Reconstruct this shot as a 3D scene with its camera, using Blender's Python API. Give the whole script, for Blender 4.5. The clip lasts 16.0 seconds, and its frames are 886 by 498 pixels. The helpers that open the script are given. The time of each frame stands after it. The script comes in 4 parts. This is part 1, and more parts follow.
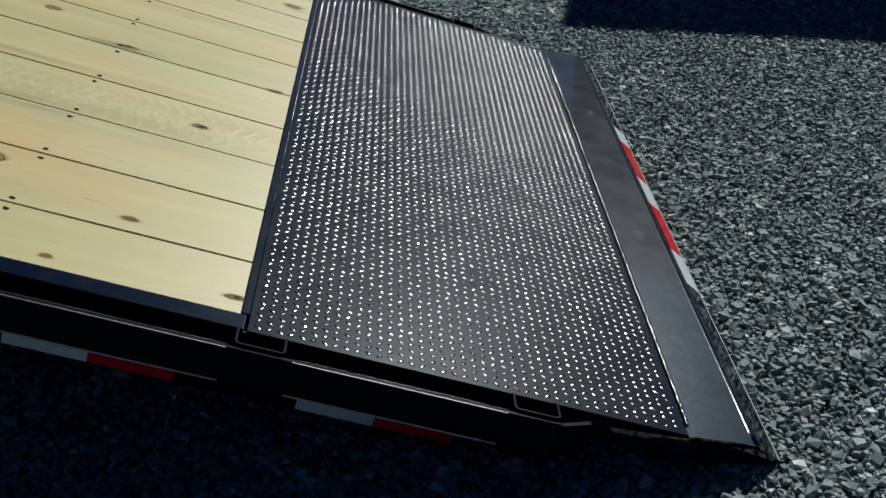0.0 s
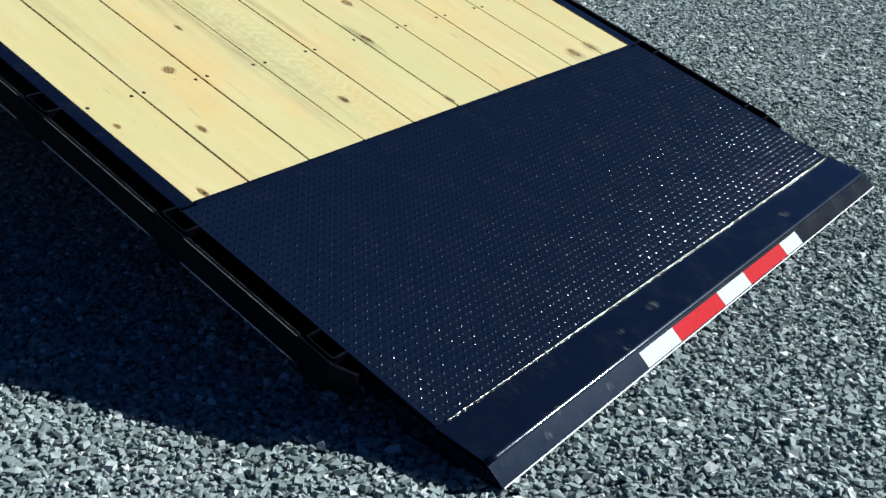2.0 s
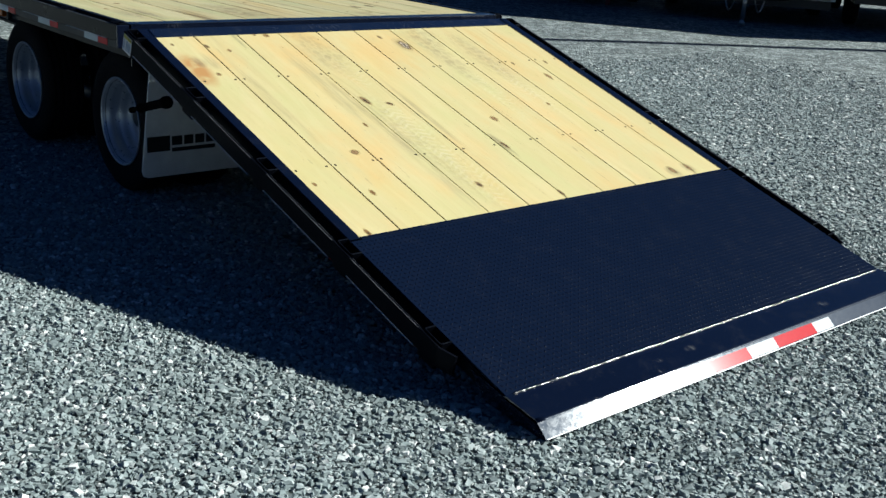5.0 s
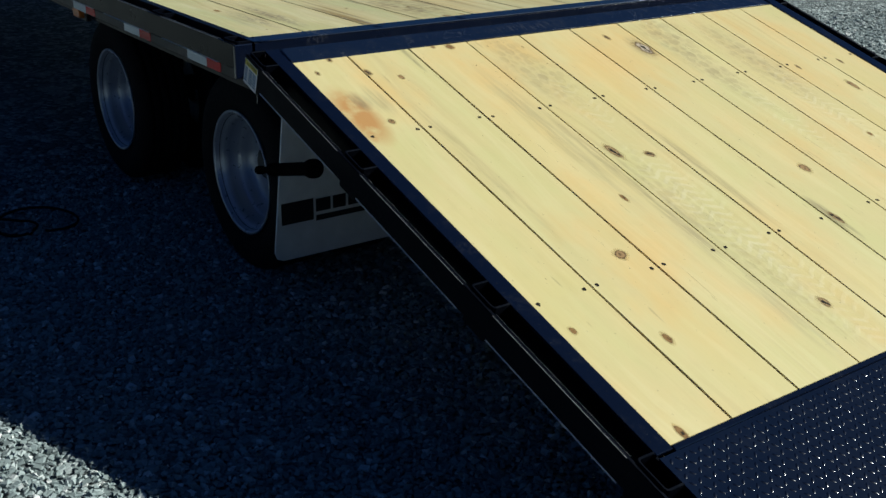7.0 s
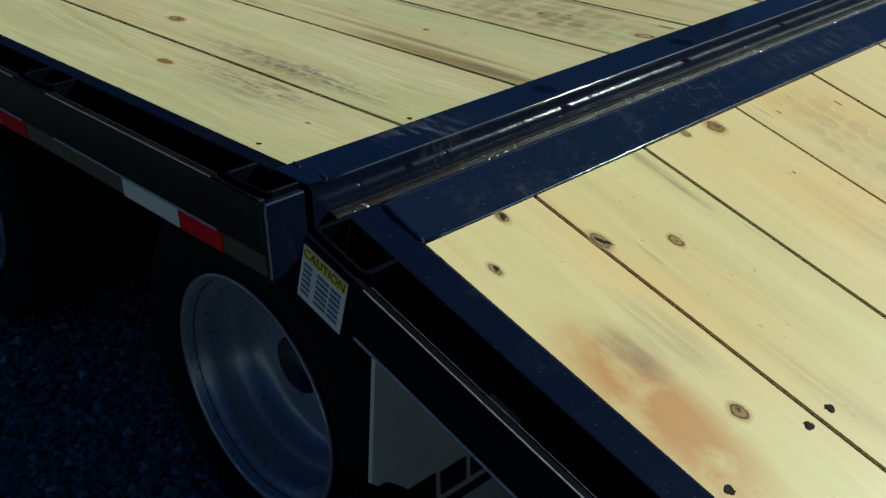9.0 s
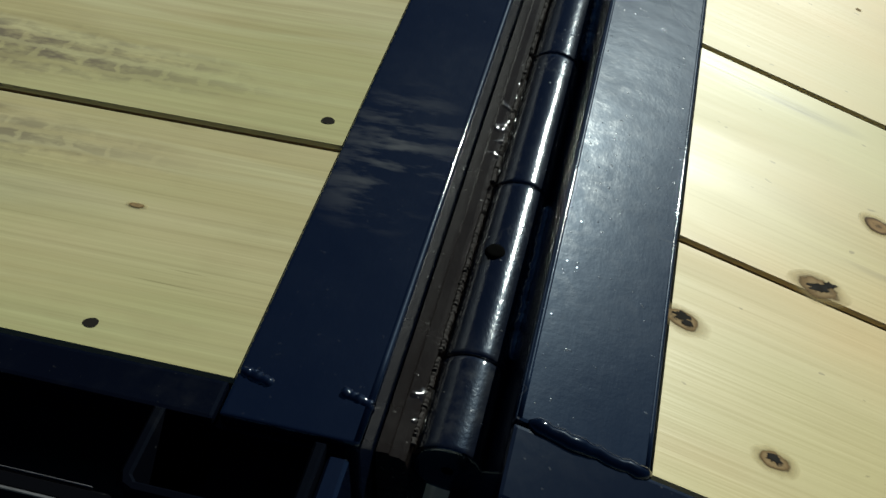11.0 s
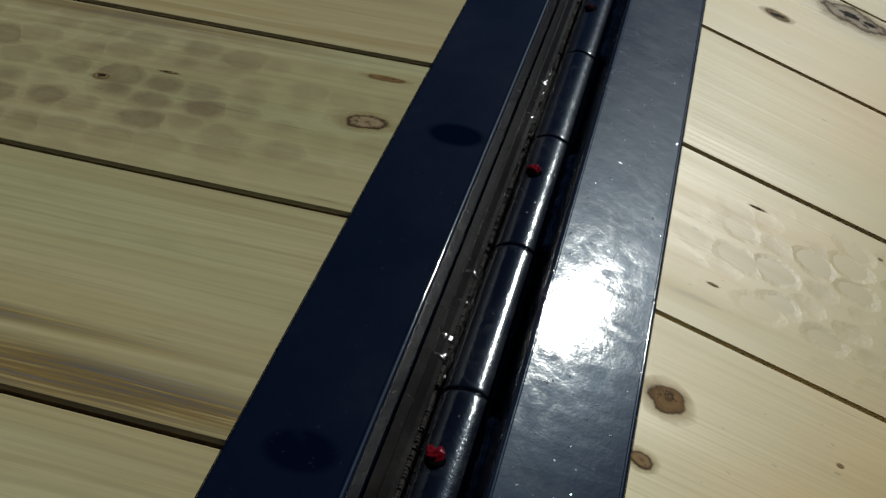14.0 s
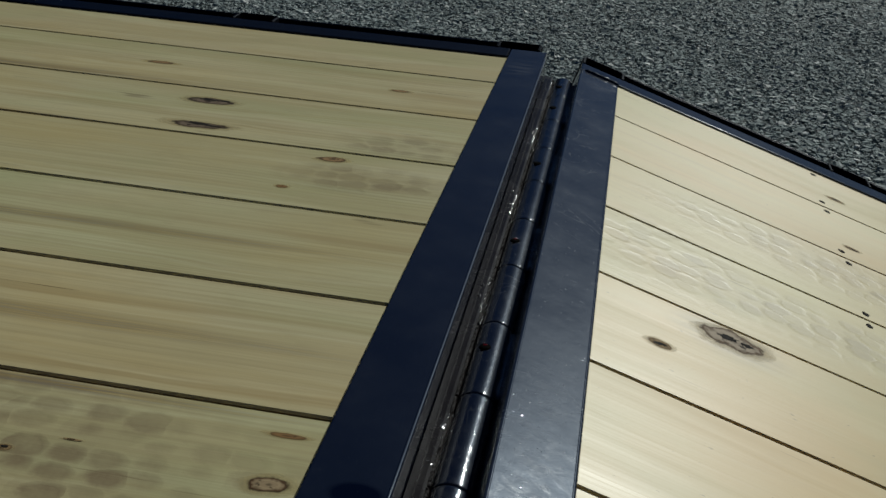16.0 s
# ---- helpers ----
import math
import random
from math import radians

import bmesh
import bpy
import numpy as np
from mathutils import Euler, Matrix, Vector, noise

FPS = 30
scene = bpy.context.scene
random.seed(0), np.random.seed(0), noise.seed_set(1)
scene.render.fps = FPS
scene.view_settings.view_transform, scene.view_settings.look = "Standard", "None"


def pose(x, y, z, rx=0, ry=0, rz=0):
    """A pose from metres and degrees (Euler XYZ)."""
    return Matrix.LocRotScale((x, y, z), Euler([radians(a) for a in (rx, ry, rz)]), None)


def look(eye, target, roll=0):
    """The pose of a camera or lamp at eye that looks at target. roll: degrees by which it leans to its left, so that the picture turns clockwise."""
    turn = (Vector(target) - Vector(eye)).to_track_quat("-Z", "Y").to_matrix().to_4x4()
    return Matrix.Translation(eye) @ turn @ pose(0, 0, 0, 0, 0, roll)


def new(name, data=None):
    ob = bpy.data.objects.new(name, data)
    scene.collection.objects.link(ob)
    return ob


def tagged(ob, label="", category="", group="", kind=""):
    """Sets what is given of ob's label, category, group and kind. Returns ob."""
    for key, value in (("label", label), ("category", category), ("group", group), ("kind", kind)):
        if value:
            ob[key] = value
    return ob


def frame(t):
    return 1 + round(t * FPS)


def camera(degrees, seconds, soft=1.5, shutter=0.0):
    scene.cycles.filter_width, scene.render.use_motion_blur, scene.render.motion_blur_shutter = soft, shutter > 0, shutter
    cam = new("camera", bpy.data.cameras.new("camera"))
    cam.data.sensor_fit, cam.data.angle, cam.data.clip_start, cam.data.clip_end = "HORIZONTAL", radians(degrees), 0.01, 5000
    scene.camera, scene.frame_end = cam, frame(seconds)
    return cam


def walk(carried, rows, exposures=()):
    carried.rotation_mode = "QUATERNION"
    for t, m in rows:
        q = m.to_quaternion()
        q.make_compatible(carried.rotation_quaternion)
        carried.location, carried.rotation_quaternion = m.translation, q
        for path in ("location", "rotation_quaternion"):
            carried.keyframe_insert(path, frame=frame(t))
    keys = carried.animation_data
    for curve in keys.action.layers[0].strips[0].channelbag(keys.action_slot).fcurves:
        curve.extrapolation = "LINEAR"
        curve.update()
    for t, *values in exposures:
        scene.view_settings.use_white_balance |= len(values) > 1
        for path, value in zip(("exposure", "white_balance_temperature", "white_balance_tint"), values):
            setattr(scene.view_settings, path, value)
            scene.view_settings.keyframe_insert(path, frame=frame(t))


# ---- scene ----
cam = camera(45.1, 16.0, soft=1.5, shutter=0.0)
PATH = [
    (0, pose(2.114, -1.582, 1.459, 60.85, -0.28, -2.33)),
    (0.5, pose(2.617, -1.570, 1.405, 62.14, -1.85, 11.57)),
    (1, pose(3.116, -1.443, 1.374, 60.81, 0.31, 21.95)),
    (1.5, pose(3.474, -1.364, 1.446, 62.30, -3.42, 31.67)),
    (2, pose(3.915, -1.489, 1.483, 64.46, -2.08, 38.67)),
    (2.5, pose(4.236, -1.732, 1.499, 66.16, 0.05, 43.06)),
    (3, pose(4.575, -1.858, 1.541, 68.79, -0.31, 46.27)),
    (3.5, pose(4.826, -1.955, 1.567, 72.12, -0.17, 50.55)),
    (3.7, pose(4.872, -2.015, 1.598, 73.16, -1.24, 51.28)),
    (4.75, pose(4.890, -2.170, 1.599, 72.19, -3.79, 49.49)),
    (5.8, pose(4.401, -1.972, 1.569, 69.20, -3.00, 49.82)),
    (6, pose(4.205, -1.863, 1.585, 69.29, -2.48, 51.55)),
    (6.5, pose(3.693, -1.556, 1.597, 68.08, -1.75, 55.98)),
    (7, pose(3.092, -1.396, 1.580, 68.12, -1.02, 54.29)),
    (7.5, pose(2.548, -1.140, 1.604, 69.39, -0.90, 55.91)),
    (8, pose(2.020, -0.968, 1.518, 68.26, -1.67, 55.37)),
    (8.5, pose(1.489, -0.831, 1.522, 63.69, 0.47, 50.69)),
    (8.7, pose(1.285, -0.741, 1.498, 63.84, 0.72, 49.15)),
    (9.75, pose(0.539, -0.387, 1.426, 55.49, 1.68, 37.09)),
    (10.8, pose(0.140, -0.205, 1.405, 44.59, -0.57, 18.15)),
    (11, pose(0.101, -0.197, 1.404, 43.53, -1.85, 13.33)),
    (11.5, pose(0.039, -0.139, 1.411, 42.45, -3.90, 5.39)),
    (12, pose(0.042, -0.005, 1.403, 47.58, -4.05, 7.39)),
    (12.5, pose(0.106, 0.140, 1.415, 48.75, -3.86, 12.37)),
    (13, pose(0.128, 0.198, 1.418, 49.58, -3.02, 14.33)),
    (13.5, pose(0.134, 0.203, 1.419, 49.78, -2.76, 14.53)),
    (14, pose(0.123, 0.207, 1.423, 49.78, -3.33, 14.88)),
    (14.5, pose(0.125, 0.221, 1.456, 52.52, -3.05, 13.74)),
    (15, pose(0.131, 0.222, 1.484, 57.95, -4.67, 12.60)),
    (15.5, pose(0.136, 0.224, 1.503, 62.13, -3.94, 11.20)),
    (16, pose(0.136, 0.216, 1.507, 64.70, -3.80, 10.10)),
]
EXPOSURES = [(0, -0.4, 6100, 3), (0.5, -0.33, 6000, 3), (1.0, -0.18, 5950, 3), (1.5, 0.05, 5900, 3), (2.0, 0.58, 5800, 3), (2.5, 0.80, 5750, 3), (3.5, 0.82, 5800, 3),
             (6.0, 0.48, 6100, 4), (7.0, 0.36, 6100, 2), (8.0, 0.22, 6050, 0), (8.5, 0.13, 6050, -5), (11.0, -0.36, 6300, -4), (12.0, -0.50, 6400, -7), (12.5, -0.55, 6350, -5), (13.0, -0.65, 6300, -3), (13.5, -0.95, 6300, 0), (14, -1.1, 6250, 3), (14.5, -1.0, 6200, 3), (16, -0.95, 6150, 3)]
walk(cam, PATH, EXPOSURES)

# ---- light: clear sky, sun ahead and to the side of the trailer ----
SUN = Vector((0.364, 0.733, 0.574)).normalized()
world = bpy.data.worlds.new("sky")
scene.world = world
world.use_nodes = True
sky = world.node_tree.nodes.new("ShaderNodeTexSky")
sky.sky_type = "NISHITA"
sky.sun_disc = False
sky.sun_elevation = math.asin(SUN.z)
sky.sun_rotation = math.atan2(SUN.x, SUN.y)
sky.air_density, sky.dust_density, sky.ozone_density = 1.0, 1.0, 8.0
background = world.node_tree.nodes["Background"]
background.inputs["Strength"].default_value = 0.0128
clear_blue = world.node_tree.nodes.new("ShaderNodeMix")
clear_blue.data_type, clear_blue.blend_type = "RGBA", "MULTIPLY"
clear_blue.inputs[0].default_value = 1.0
clear_blue.inputs[7].default_value = (0.55, 0.85, 1.30, 1)
world.node_tree.links.new(sky.outputs[0], clear_blue.inputs[6])
world.node_tree.links.new(clear_blue.outputs[2], background.inputs["Color"])
sun = new("sun", bpy.data.lights.new("sun", "SUN"))
sun.data.energy, sun.data.angle, sun.data.color = 4.8, radians(0.53), (1.0, 0.965, 0.90)
sun.matrix_world = look(SUN * 40, (0, 0, 0))

# ---- materials ----


class Graph:
    """A node material under construction."""

    def __init__(self, name, **settings):
        self.mat = bpy.data.materials.new(name)
        self.mat.use_nodes = True
        self.tree = self.mat.node_tree
        self.bsdf = self.tree.nodes["Principled BSDF"]
        for key, value in settings.items():
            self.set(key.replace("_", " ").capitalize() if key != "ior" else "IOR", value)

    def set(self, key, value):
        for socket in self.bsdf.inputs:
            if socket.name.lower() == key.lower():
                if isinstance(value, bpy.types.NodeSocket):
                    self.tree.links.new(value, socket)
                elif socket.type == "RGBA":
                    socket.default_value = (*value, 1)
                else:
                    socket.default_value = value

    def node(self, kind, *inputs, **settings):
        nd = self.tree.nodes.new("ShaderNode" + kind)
        for key, value in settings.items():
            setattr_plain(nd, key, value)
        for i, value in enumerate(inputs):
            if value is None:
                continue
            if isinstance(value, bpy.types.NodeSocket):
                self.tree.links.new(value, nd.inputs[i])
            else:
                nd.inputs[i].default_value = value
        return nd

    def coords(self, kind="Object"):
        return self.node("TexCoord").outputs[kind]

    def scaled(self, vector, scale, shift=(0, 0, 0)):
        return self.node("Mapping", vector, shift, (0, 0, 0), scale).outputs[0]

    def noise(self, vector, scale, detail=4.0, rough=0.6, distort=0.0):
        nd = self.node("TexNoise", vector)
        nd.inputs["Scale"].default_value = scale
        nd.inputs["Detail"].default_value = detail
        nd.inputs["Roughness"].default_value = rough
        nd.inputs["Distortion"].default_value = distort
        return nd.outputs[0]

    def span(self, value, a, b, to_a=0.0, to_b=1.0):
        return self.node("MapRange", value, a, b, to_a, to_b).outputs[0]

    def math(self, op, a, b=0.0):
        nd = self.node("Math", a, b)
        nd.operation = op
        return nd.outputs[0]

    def ramp(self, value, *stops):
        nd = self.node("ValToRGB", value)
        el = nd.color_ramp.elements
        while len(el) < len(stops):
            el.new(0.5)
        for e, (at, colour) in zip(el, stops):
            e.position, e.color = at, (*colour, 1)
        return nd.outputs[0]

    def mix(self, factor, a, b, blend="MIX"):
        nd = self.tree.nodes.new("ShaderNodeMix")
        nd.data_type, nd.blend_type = "RGBA", blend
        for socket, value in ((nd.inputs[0], factor), (nd.inputs[6], a), (nd.inputs[7], b)):
            if isinstance(value, bpy.types.NodeSocket):
                self.tree.links.new(value, socket)
            else:
                socket.default_value = value if isinstance(value, float) else (*value, 1)
        return nd.outputs[2]

    def bump(self, height, strength=0.3, distance=0.002):
        nd = self.node("Bump")
        nd.inputs["Strength"].default_value = strength
        nd.inputs["Distance"].default_value = distance
        self.tree.links.new(height, nd.inputs["Height"])
        self.set("Normal", nd.outputs[0])


def setattr_plain(nd, key, value):
    if key == "feature":
        nd.feature = value
    elif key == "distance":
        nd.distance = value
    elif key == "operation":
        nd.operation = value


def ellipse_mask(g, pos, cx, cy, rx, ry, edge=0.5):
    """1 inside an ellipse of the deck's plane, fading over its rim."""
    q = g.scaled(pos, (1 / rx, 1 / ry, 0), (-cx / rx, -cy / ry, 0))
    nd = g.node("VectorMath", q)
    nd.operation = "LENGTH"
    return g.span(nd.outputs["Value"], 1.0 + edge * 0.2, 1.0 - edge, 0.0, 1.0)


def wood_material(name, stains, pale, ringy=1.0):
    """Yellow treated pine. stains: (cx, cy, rx, ry, kind, strength); kind t: lugged tyre print, d: grey dirt streak, r: rusty burn."""
    g = Graph(name, roughness=0.55)
    pos = g.coords()
    rnd = g.node("ObjectInfo").outputs["Random"]
    shift = g.node("CombineXYZ", g.math("MULTIPLY", rnd, 31.0), g.math("MULTIPLY", rnd, 17.0), g.math("MULTIPLY", rnd, 7.0)).outputs[0]
    at = g.node("VectorMath", pos, shift).outputs[0]
    warp = g.noise(g.scaled(at, (1.3, 5.0, 5.0)), 1.0, 3, 0.5)
    bands = g.scaled(at, (0.55, 15.0, 15.0))
    bent = g.node("VectorMath", bands, g.node("CombineXYZ", 0.0, g.math("MULTIPLY", warp, 2.4), 0.0).outputs[0]).outputs[0]
    rings = g.noise(bent, 1.0, 3, 0.55)
    fine = g.noise(g.scaled(at, (3.0, 190.0, 190.0)), 1.0, 3, 0.6)
    blotch = g.noise(g.scaled(at, (2.2, 5.0, 5.0)), 1.0, 4, 0.6)
    light, mid, dark = pale
    soft = tuple(0.6 * a + 0.4 * b for a, b in zip(mid, dark))
    colour = g.ramp(rings, (0.28, light), (0.52, mid), (0.60, light), (0.74, dark if ringy > 0.5 else soft))
    colour = g.mix(g.span(fine, 0.42, 0.72, 0.0, 0.05 + 0.25 * ringy), colour, tuple(c * 0.72 for c in dark))
    thin = g.noise(g.scaled(at, (1.4, 420.0, 420.0)), 1.0, 2, 0.5)
    colour = g.mix(g.span(thin, 0.55, 0.75, 0.0, 0.22 * ringy), colour, tuple(c * 0.6 for c in dark))
    tint = g.ramp(rnd, (0.0, (1.0, 0.98, 0.93)), (0.35, (0.95, 0.97, 0.90)), (0.7, (1.0, 0.97, 0.90)), (1.0, (0.97, 1.0, 0.96)))
    colour = g.mix(1.0, colour, tint, "MULTIPLY")
    hue = g.noise(g.scaled(at, (1.1, 3.2, 3.2), (7.0, 3.0, 2.0)), 1.0, 4, 0.62)
    colour = g.mix(1.0, colour, g.ramp(hue, (0.32, (1.03, 0.95, 0.82)), (0.50, (1.0, 1.0, 1.0)), (0.68, (0.90, 0.99, 0.92))), "MULTIPLY")
    colour = g.mix(g.span(blotch, 0.5, 0.8, 0.0, 0.28), colour, (0.42, 0.36, 0.17))
    specks = g.noise(g.scaled(at, (6.0, 34.0, 34.0)), 1.0, 2, 0.5)
    colour = g.mix(g.span(specks, 0.73, 0.78, 0.0, 0.55), colour, (0.16, 0.11, 0.05))
    streaks = g.noise(g.node("VectorMath", g.scaled(at, (0.8, 46.0, 46.0)), g.node("CombineXYZ", 0.0, g.math("MULTIPLY", warp, 4.5), 0.0).outputs[0]).outputs[0], 1.0, 4, 0.6)
    where = g.noise(g.scaled(at, (0.9, 7.0, 7.0), (3.1, 1.7, 0.4)), 1.0, 2, 0.5)
    colour = g.mix(g.math("MULTIPLY", g.span(streaks, 0.50, 0.64, 0.0, 0.26 + 0.24 * ringy), g.span(where, 0.50, 0.68)), colour, (0.31, 0.20, 0.075))
    across = g.node("SeparateXYZ", at).outputs[1]
    lines = g.math("SINE", g.math("ADD", g.math("MULTIPLY", across, 560.0), g.math("ADD", g.math("MULTIPLY", warp, 30.0), g.math("MULTIPLY", blotch, 12.0))))
    lines = g.math("MULTIPLY", g.span(lines, 0.15, 0.95), g.span(g.noise(g.scaled(at, (1.1, 11.0, 11.0), (4.0, 8.0, 1.0)), 1.0, 3, 0.6), 0.40, 0.66, 0.03 * ringy, 0.34 * ringy))
    colour = g.mix(lines, colour, tuple(c * 0.80 for c in dark))
    checks = g.noise(g.scaled(at, (4.5, 150.0, 150.0), (2.0, 6.0, 3.0)), 1.0, 2, 0.5)
    colour = g.mix(g.span(checks, 0.735, 0.775, 0.0, 0.75), colour, (0.13, 0.085, 0.035))
    mottle = g.noise(g.scaled(at, (14.0, 30.0, 30.0)), 1.0, 4, 0.65)
    colour = g.mix(g.span(mottle, 0.52, 0.74, 0.0, 0.22), colour, tuple(c * 0.78 for c in dark))
    pale_rays = g.span(g.noise(g.scaled(at, (1.6, 9.0, 9.0), (9.0, 2.0, 5.0)), 1.0, 3, 0.5), 0.58, 0.75, 0.0, 0.12 + 0.38 * ringy)
    colour = g.mix(pale_rays, colour, (0.74, 0.68, 0.45))
    if ringy < 0.5:
        colour = g.mix(0.42, colour, mid)
        warm = g.noise(g.scaled(pos, (1.6, 2.6, 2.6), (1.0, 4.0, 0.0)), 1.0, 4, 0.6)
        colour = g.mix(1.0, colour, g.ramp(warm, (0.34, (1.05, 0.93, 0.84)), (0.50, (1.0, 1.0, 1.0)), (0.66, (0.96, 1.0, 0.96))), "MULTIPLY")
        pits = g.span(g.noise(g.scaled(pos, (70.0, 160.0, 160.0)), 1.0, 1, 0.5), 0.76, 0.80, 0.0, 0.5)
        colour = g.mix(pits, colour, (0.16, 0.11, 0.06))
    dirt = g.noise(pos, 38.0, 4, 0.65)
    pressed = None
    for cx, cy, rx, ry, kind, strength in stains:
        mask = ellipse_mask(g, pos, cx, cy, rx, ry, 0.55)
        if kind == "t":
            bent = g.node("VectorMath", pos, g.scaled(g.node("CombineXYZ", dirt, g.noise(pos, 30.0, 3, 0.6), 0.0).outputs[0], (0.016, 0.016, 0))).outputs[0]
            cells = g.node("TexVoronoi", g.scaled(bent, (23, 33, 0)))
            cells.inputs["Scale"].default_value = 1.0
            cells.inputs["Randomness"].default_value = 0.55
            each = g.span(g.node("SeparateColor", cells.outputs["Color"]).outputs[0], 0.0, 1.0, 0.45, 1.0)
            mask = g.math("MULTIPLY", g.math("MULTIPLY", mask, each), g.span(cells.outputs["Distance"], 0.64, 0.44, 0.36, 1.0))
            mask = g.math("MULTIPLY", mask, g.span(dirt, 0.22, 0.60, 0.6, 1.0))
            paint = (0.27, 0.21, 0.115)
            dent = g.math("MULTIPLY", ellipse_mask(g, pos, cx, cy, rx, ry, 0.4), g.span(cells.outputs["Distance"], 0.42, 0.60))
            pressed = dent if pressed is None else g.math("MAXIMUM", pressed, dent)
        elif kind == "p":
            sx = g.node("SeparateXYZ", pos)
            zig = g.math("PINGPONG", sx.outputs[1], 0.045)
            wave = g.math("SINE", g.math("ADD", g.math("MULTIPLY", sx.outputs[0], 165.0), g.math("ADD", g.math("MULTIPLY", zig, 110.0), g.math("MULTIPLY", dirt, 4.0))))
            mask = g.math("MULTIPLY", mask, g.span(wave, -0.1, 0.7))
            mask = g.math("MULTIPLY", mask, g.span(g.noise(pos, 11.0, 4, 0.6), 0.38, 0.56))
            paint = (0.80, 0.735, 0.52)
            pressed = mask if pressed is None else g.math("MAXIMUM", pressed, mask)
            strength *= 0.3
        elif kind == "s":
            tight = g.noise(g.node("VectorMath", g.scaled(pos, (4.5, 300.0, 0.0)), g.node("CombineXYZ", 0.0, g.math("MULTIPLY", warp, 9.0), 0.0).outputs[0]).outputs[0], 1.0, 5, 0.65)
            mask = g.math("MULTIPLY", mask, g.span(tight, 0.30, 0.46, 0.15, 1.0))
            paint = g.ramp(tight, (0.36, (0.40, 0.27, 0.075)), (0.50, (0.25, 0.17, 0.06)), (0.58, (0.16, 0.135, 0.115)), (0.66, (0.30, 0.27, 0.21)))
        elif kind == "b":
            warped = g.node("VectorMath", pos, g.scaled(g.node("CombineXYZ", dirt, g.noise(pos, 24.0, 3, 0.6), 0.0).outputs[0], (0.03, 0.022, 0))).outputs[0]
            tiles = g.node("TexBrick", g.scaled(warped, (15, 17, 0)))
            tiles.inputs["Scale"].default_value = 1.0
            tiles.inputs["Mortar Size"].default_value = 0.06
            tiles.inputs["Mortar Smooth"].default_value = 0.6
            mask = g.math("MULTIPLY", g.math("MULTIPLY", mask, g.span(tiles.outputs["Fac"], 1.0, 0.0, 0.40, 1.0)), g.span(g.noise(g.scaled(pos, (22.0, 60.0, 0.0)), 1.0, 4, 0.65), 0.36, 0.58))
            paint = (0.20, 0.165, 0.115)
        elif kind == "d":
            streak = g.noise(g.scaled(pos, (5.0, 60.0, 0.0)), 1.0, 4, 0.6)
            mask = g.math("MULTIPLY", mask, g.span(streak, 0.36, 0.62))
            paint = (0.17, 0.135, 0.085)
        else:
            mask = g.math("MULTIPLY", mask, g.span(g.noise(pos, 16.0, 4, 0.6), 0.20, 0.52))
            paint = (0.47, 0.23, 0.075)
        colour = g.mix(g.math("MULTIPLY", mask, strength), colour, paint)
    g.set("Specular IOR Level", 0.46)
    g.set("Base color", colour)
    g.set("Roughness", g.span(rings, 0.3, 0.7, 0.36, 0.50))
    height = g.math("ADD", g.math("MULTIPLY", fine, 0.6), g.math("MULTIPLY", rings, 0.7))
    if pressed is not None:
        height = g.math("ADD", height, g.math("MULTIPLY", pressed, 0.9))
    g.bump(height, 0.28, 0.0014)
    return g.mat


RAMP_STAINS = [
    (0.50, 0.200, 0.17, 0.066, "r", 0.90), (0.43, 0.240, 0.06, 0.035, "d", 0.55), (0.60, 0.170, 0.05, 0.02, "r", 0.9), (0.44, 0.30, 0.10, 0.035, "d", 0.35),
    (1.05, 0.800, 0.42, 0.022, "d", 0.5), (0.75, 0.745, 0.45, 0.05, "d", 0.28), (1.15, 0.845, 0.30, 0.020, "d", 0.35), (1.55, 0.80, 0.40, 0.045, "d", 0.28),
    (1.20, 0.93, 0.34, 0.10, "p", 0.75), (1.62, 0.96, 0.30, 0.09, "p", 0.75), (0.62, 0.97, 0.22, 0.07, "p", 0.55),
    (1.35, 0.90, 0.60, 0.08, "t", 0.28), (0.40, 0.945, 0.26, 0.105, "t", 0.5), (0.28, 1.70, 0.16, 0.13, "t", 0.4), (0.52, 1.67, 0.34, 0.08, "t", 0.55), (0.55, 1.92, 0.34, 0.09, "t", 0.5), (0.95, 1.68, 0.3, 0.06, "p", 0.6), (0.9, 1.92, 0.34, 0.07, "p", 0.6),
    (1.84, 2.12, 0.05, 0.045, "d", 0.9), (1.83, 2.25, 0.05, 0.04, "d", 0.8), (0.22, 0.56, 0.10, 0.012, "d", 0.8),
    (1.42, 1.32, 0.12, 0.025, "d", 0.9), (0.36, 1.50, 0.09, 0.05, "d", 0.6), (1.05, 1.10, 0.35, 0.02, "d", 0.45), (0.80, 0.40, 0.5, 0.03, "d", 0.22),
]
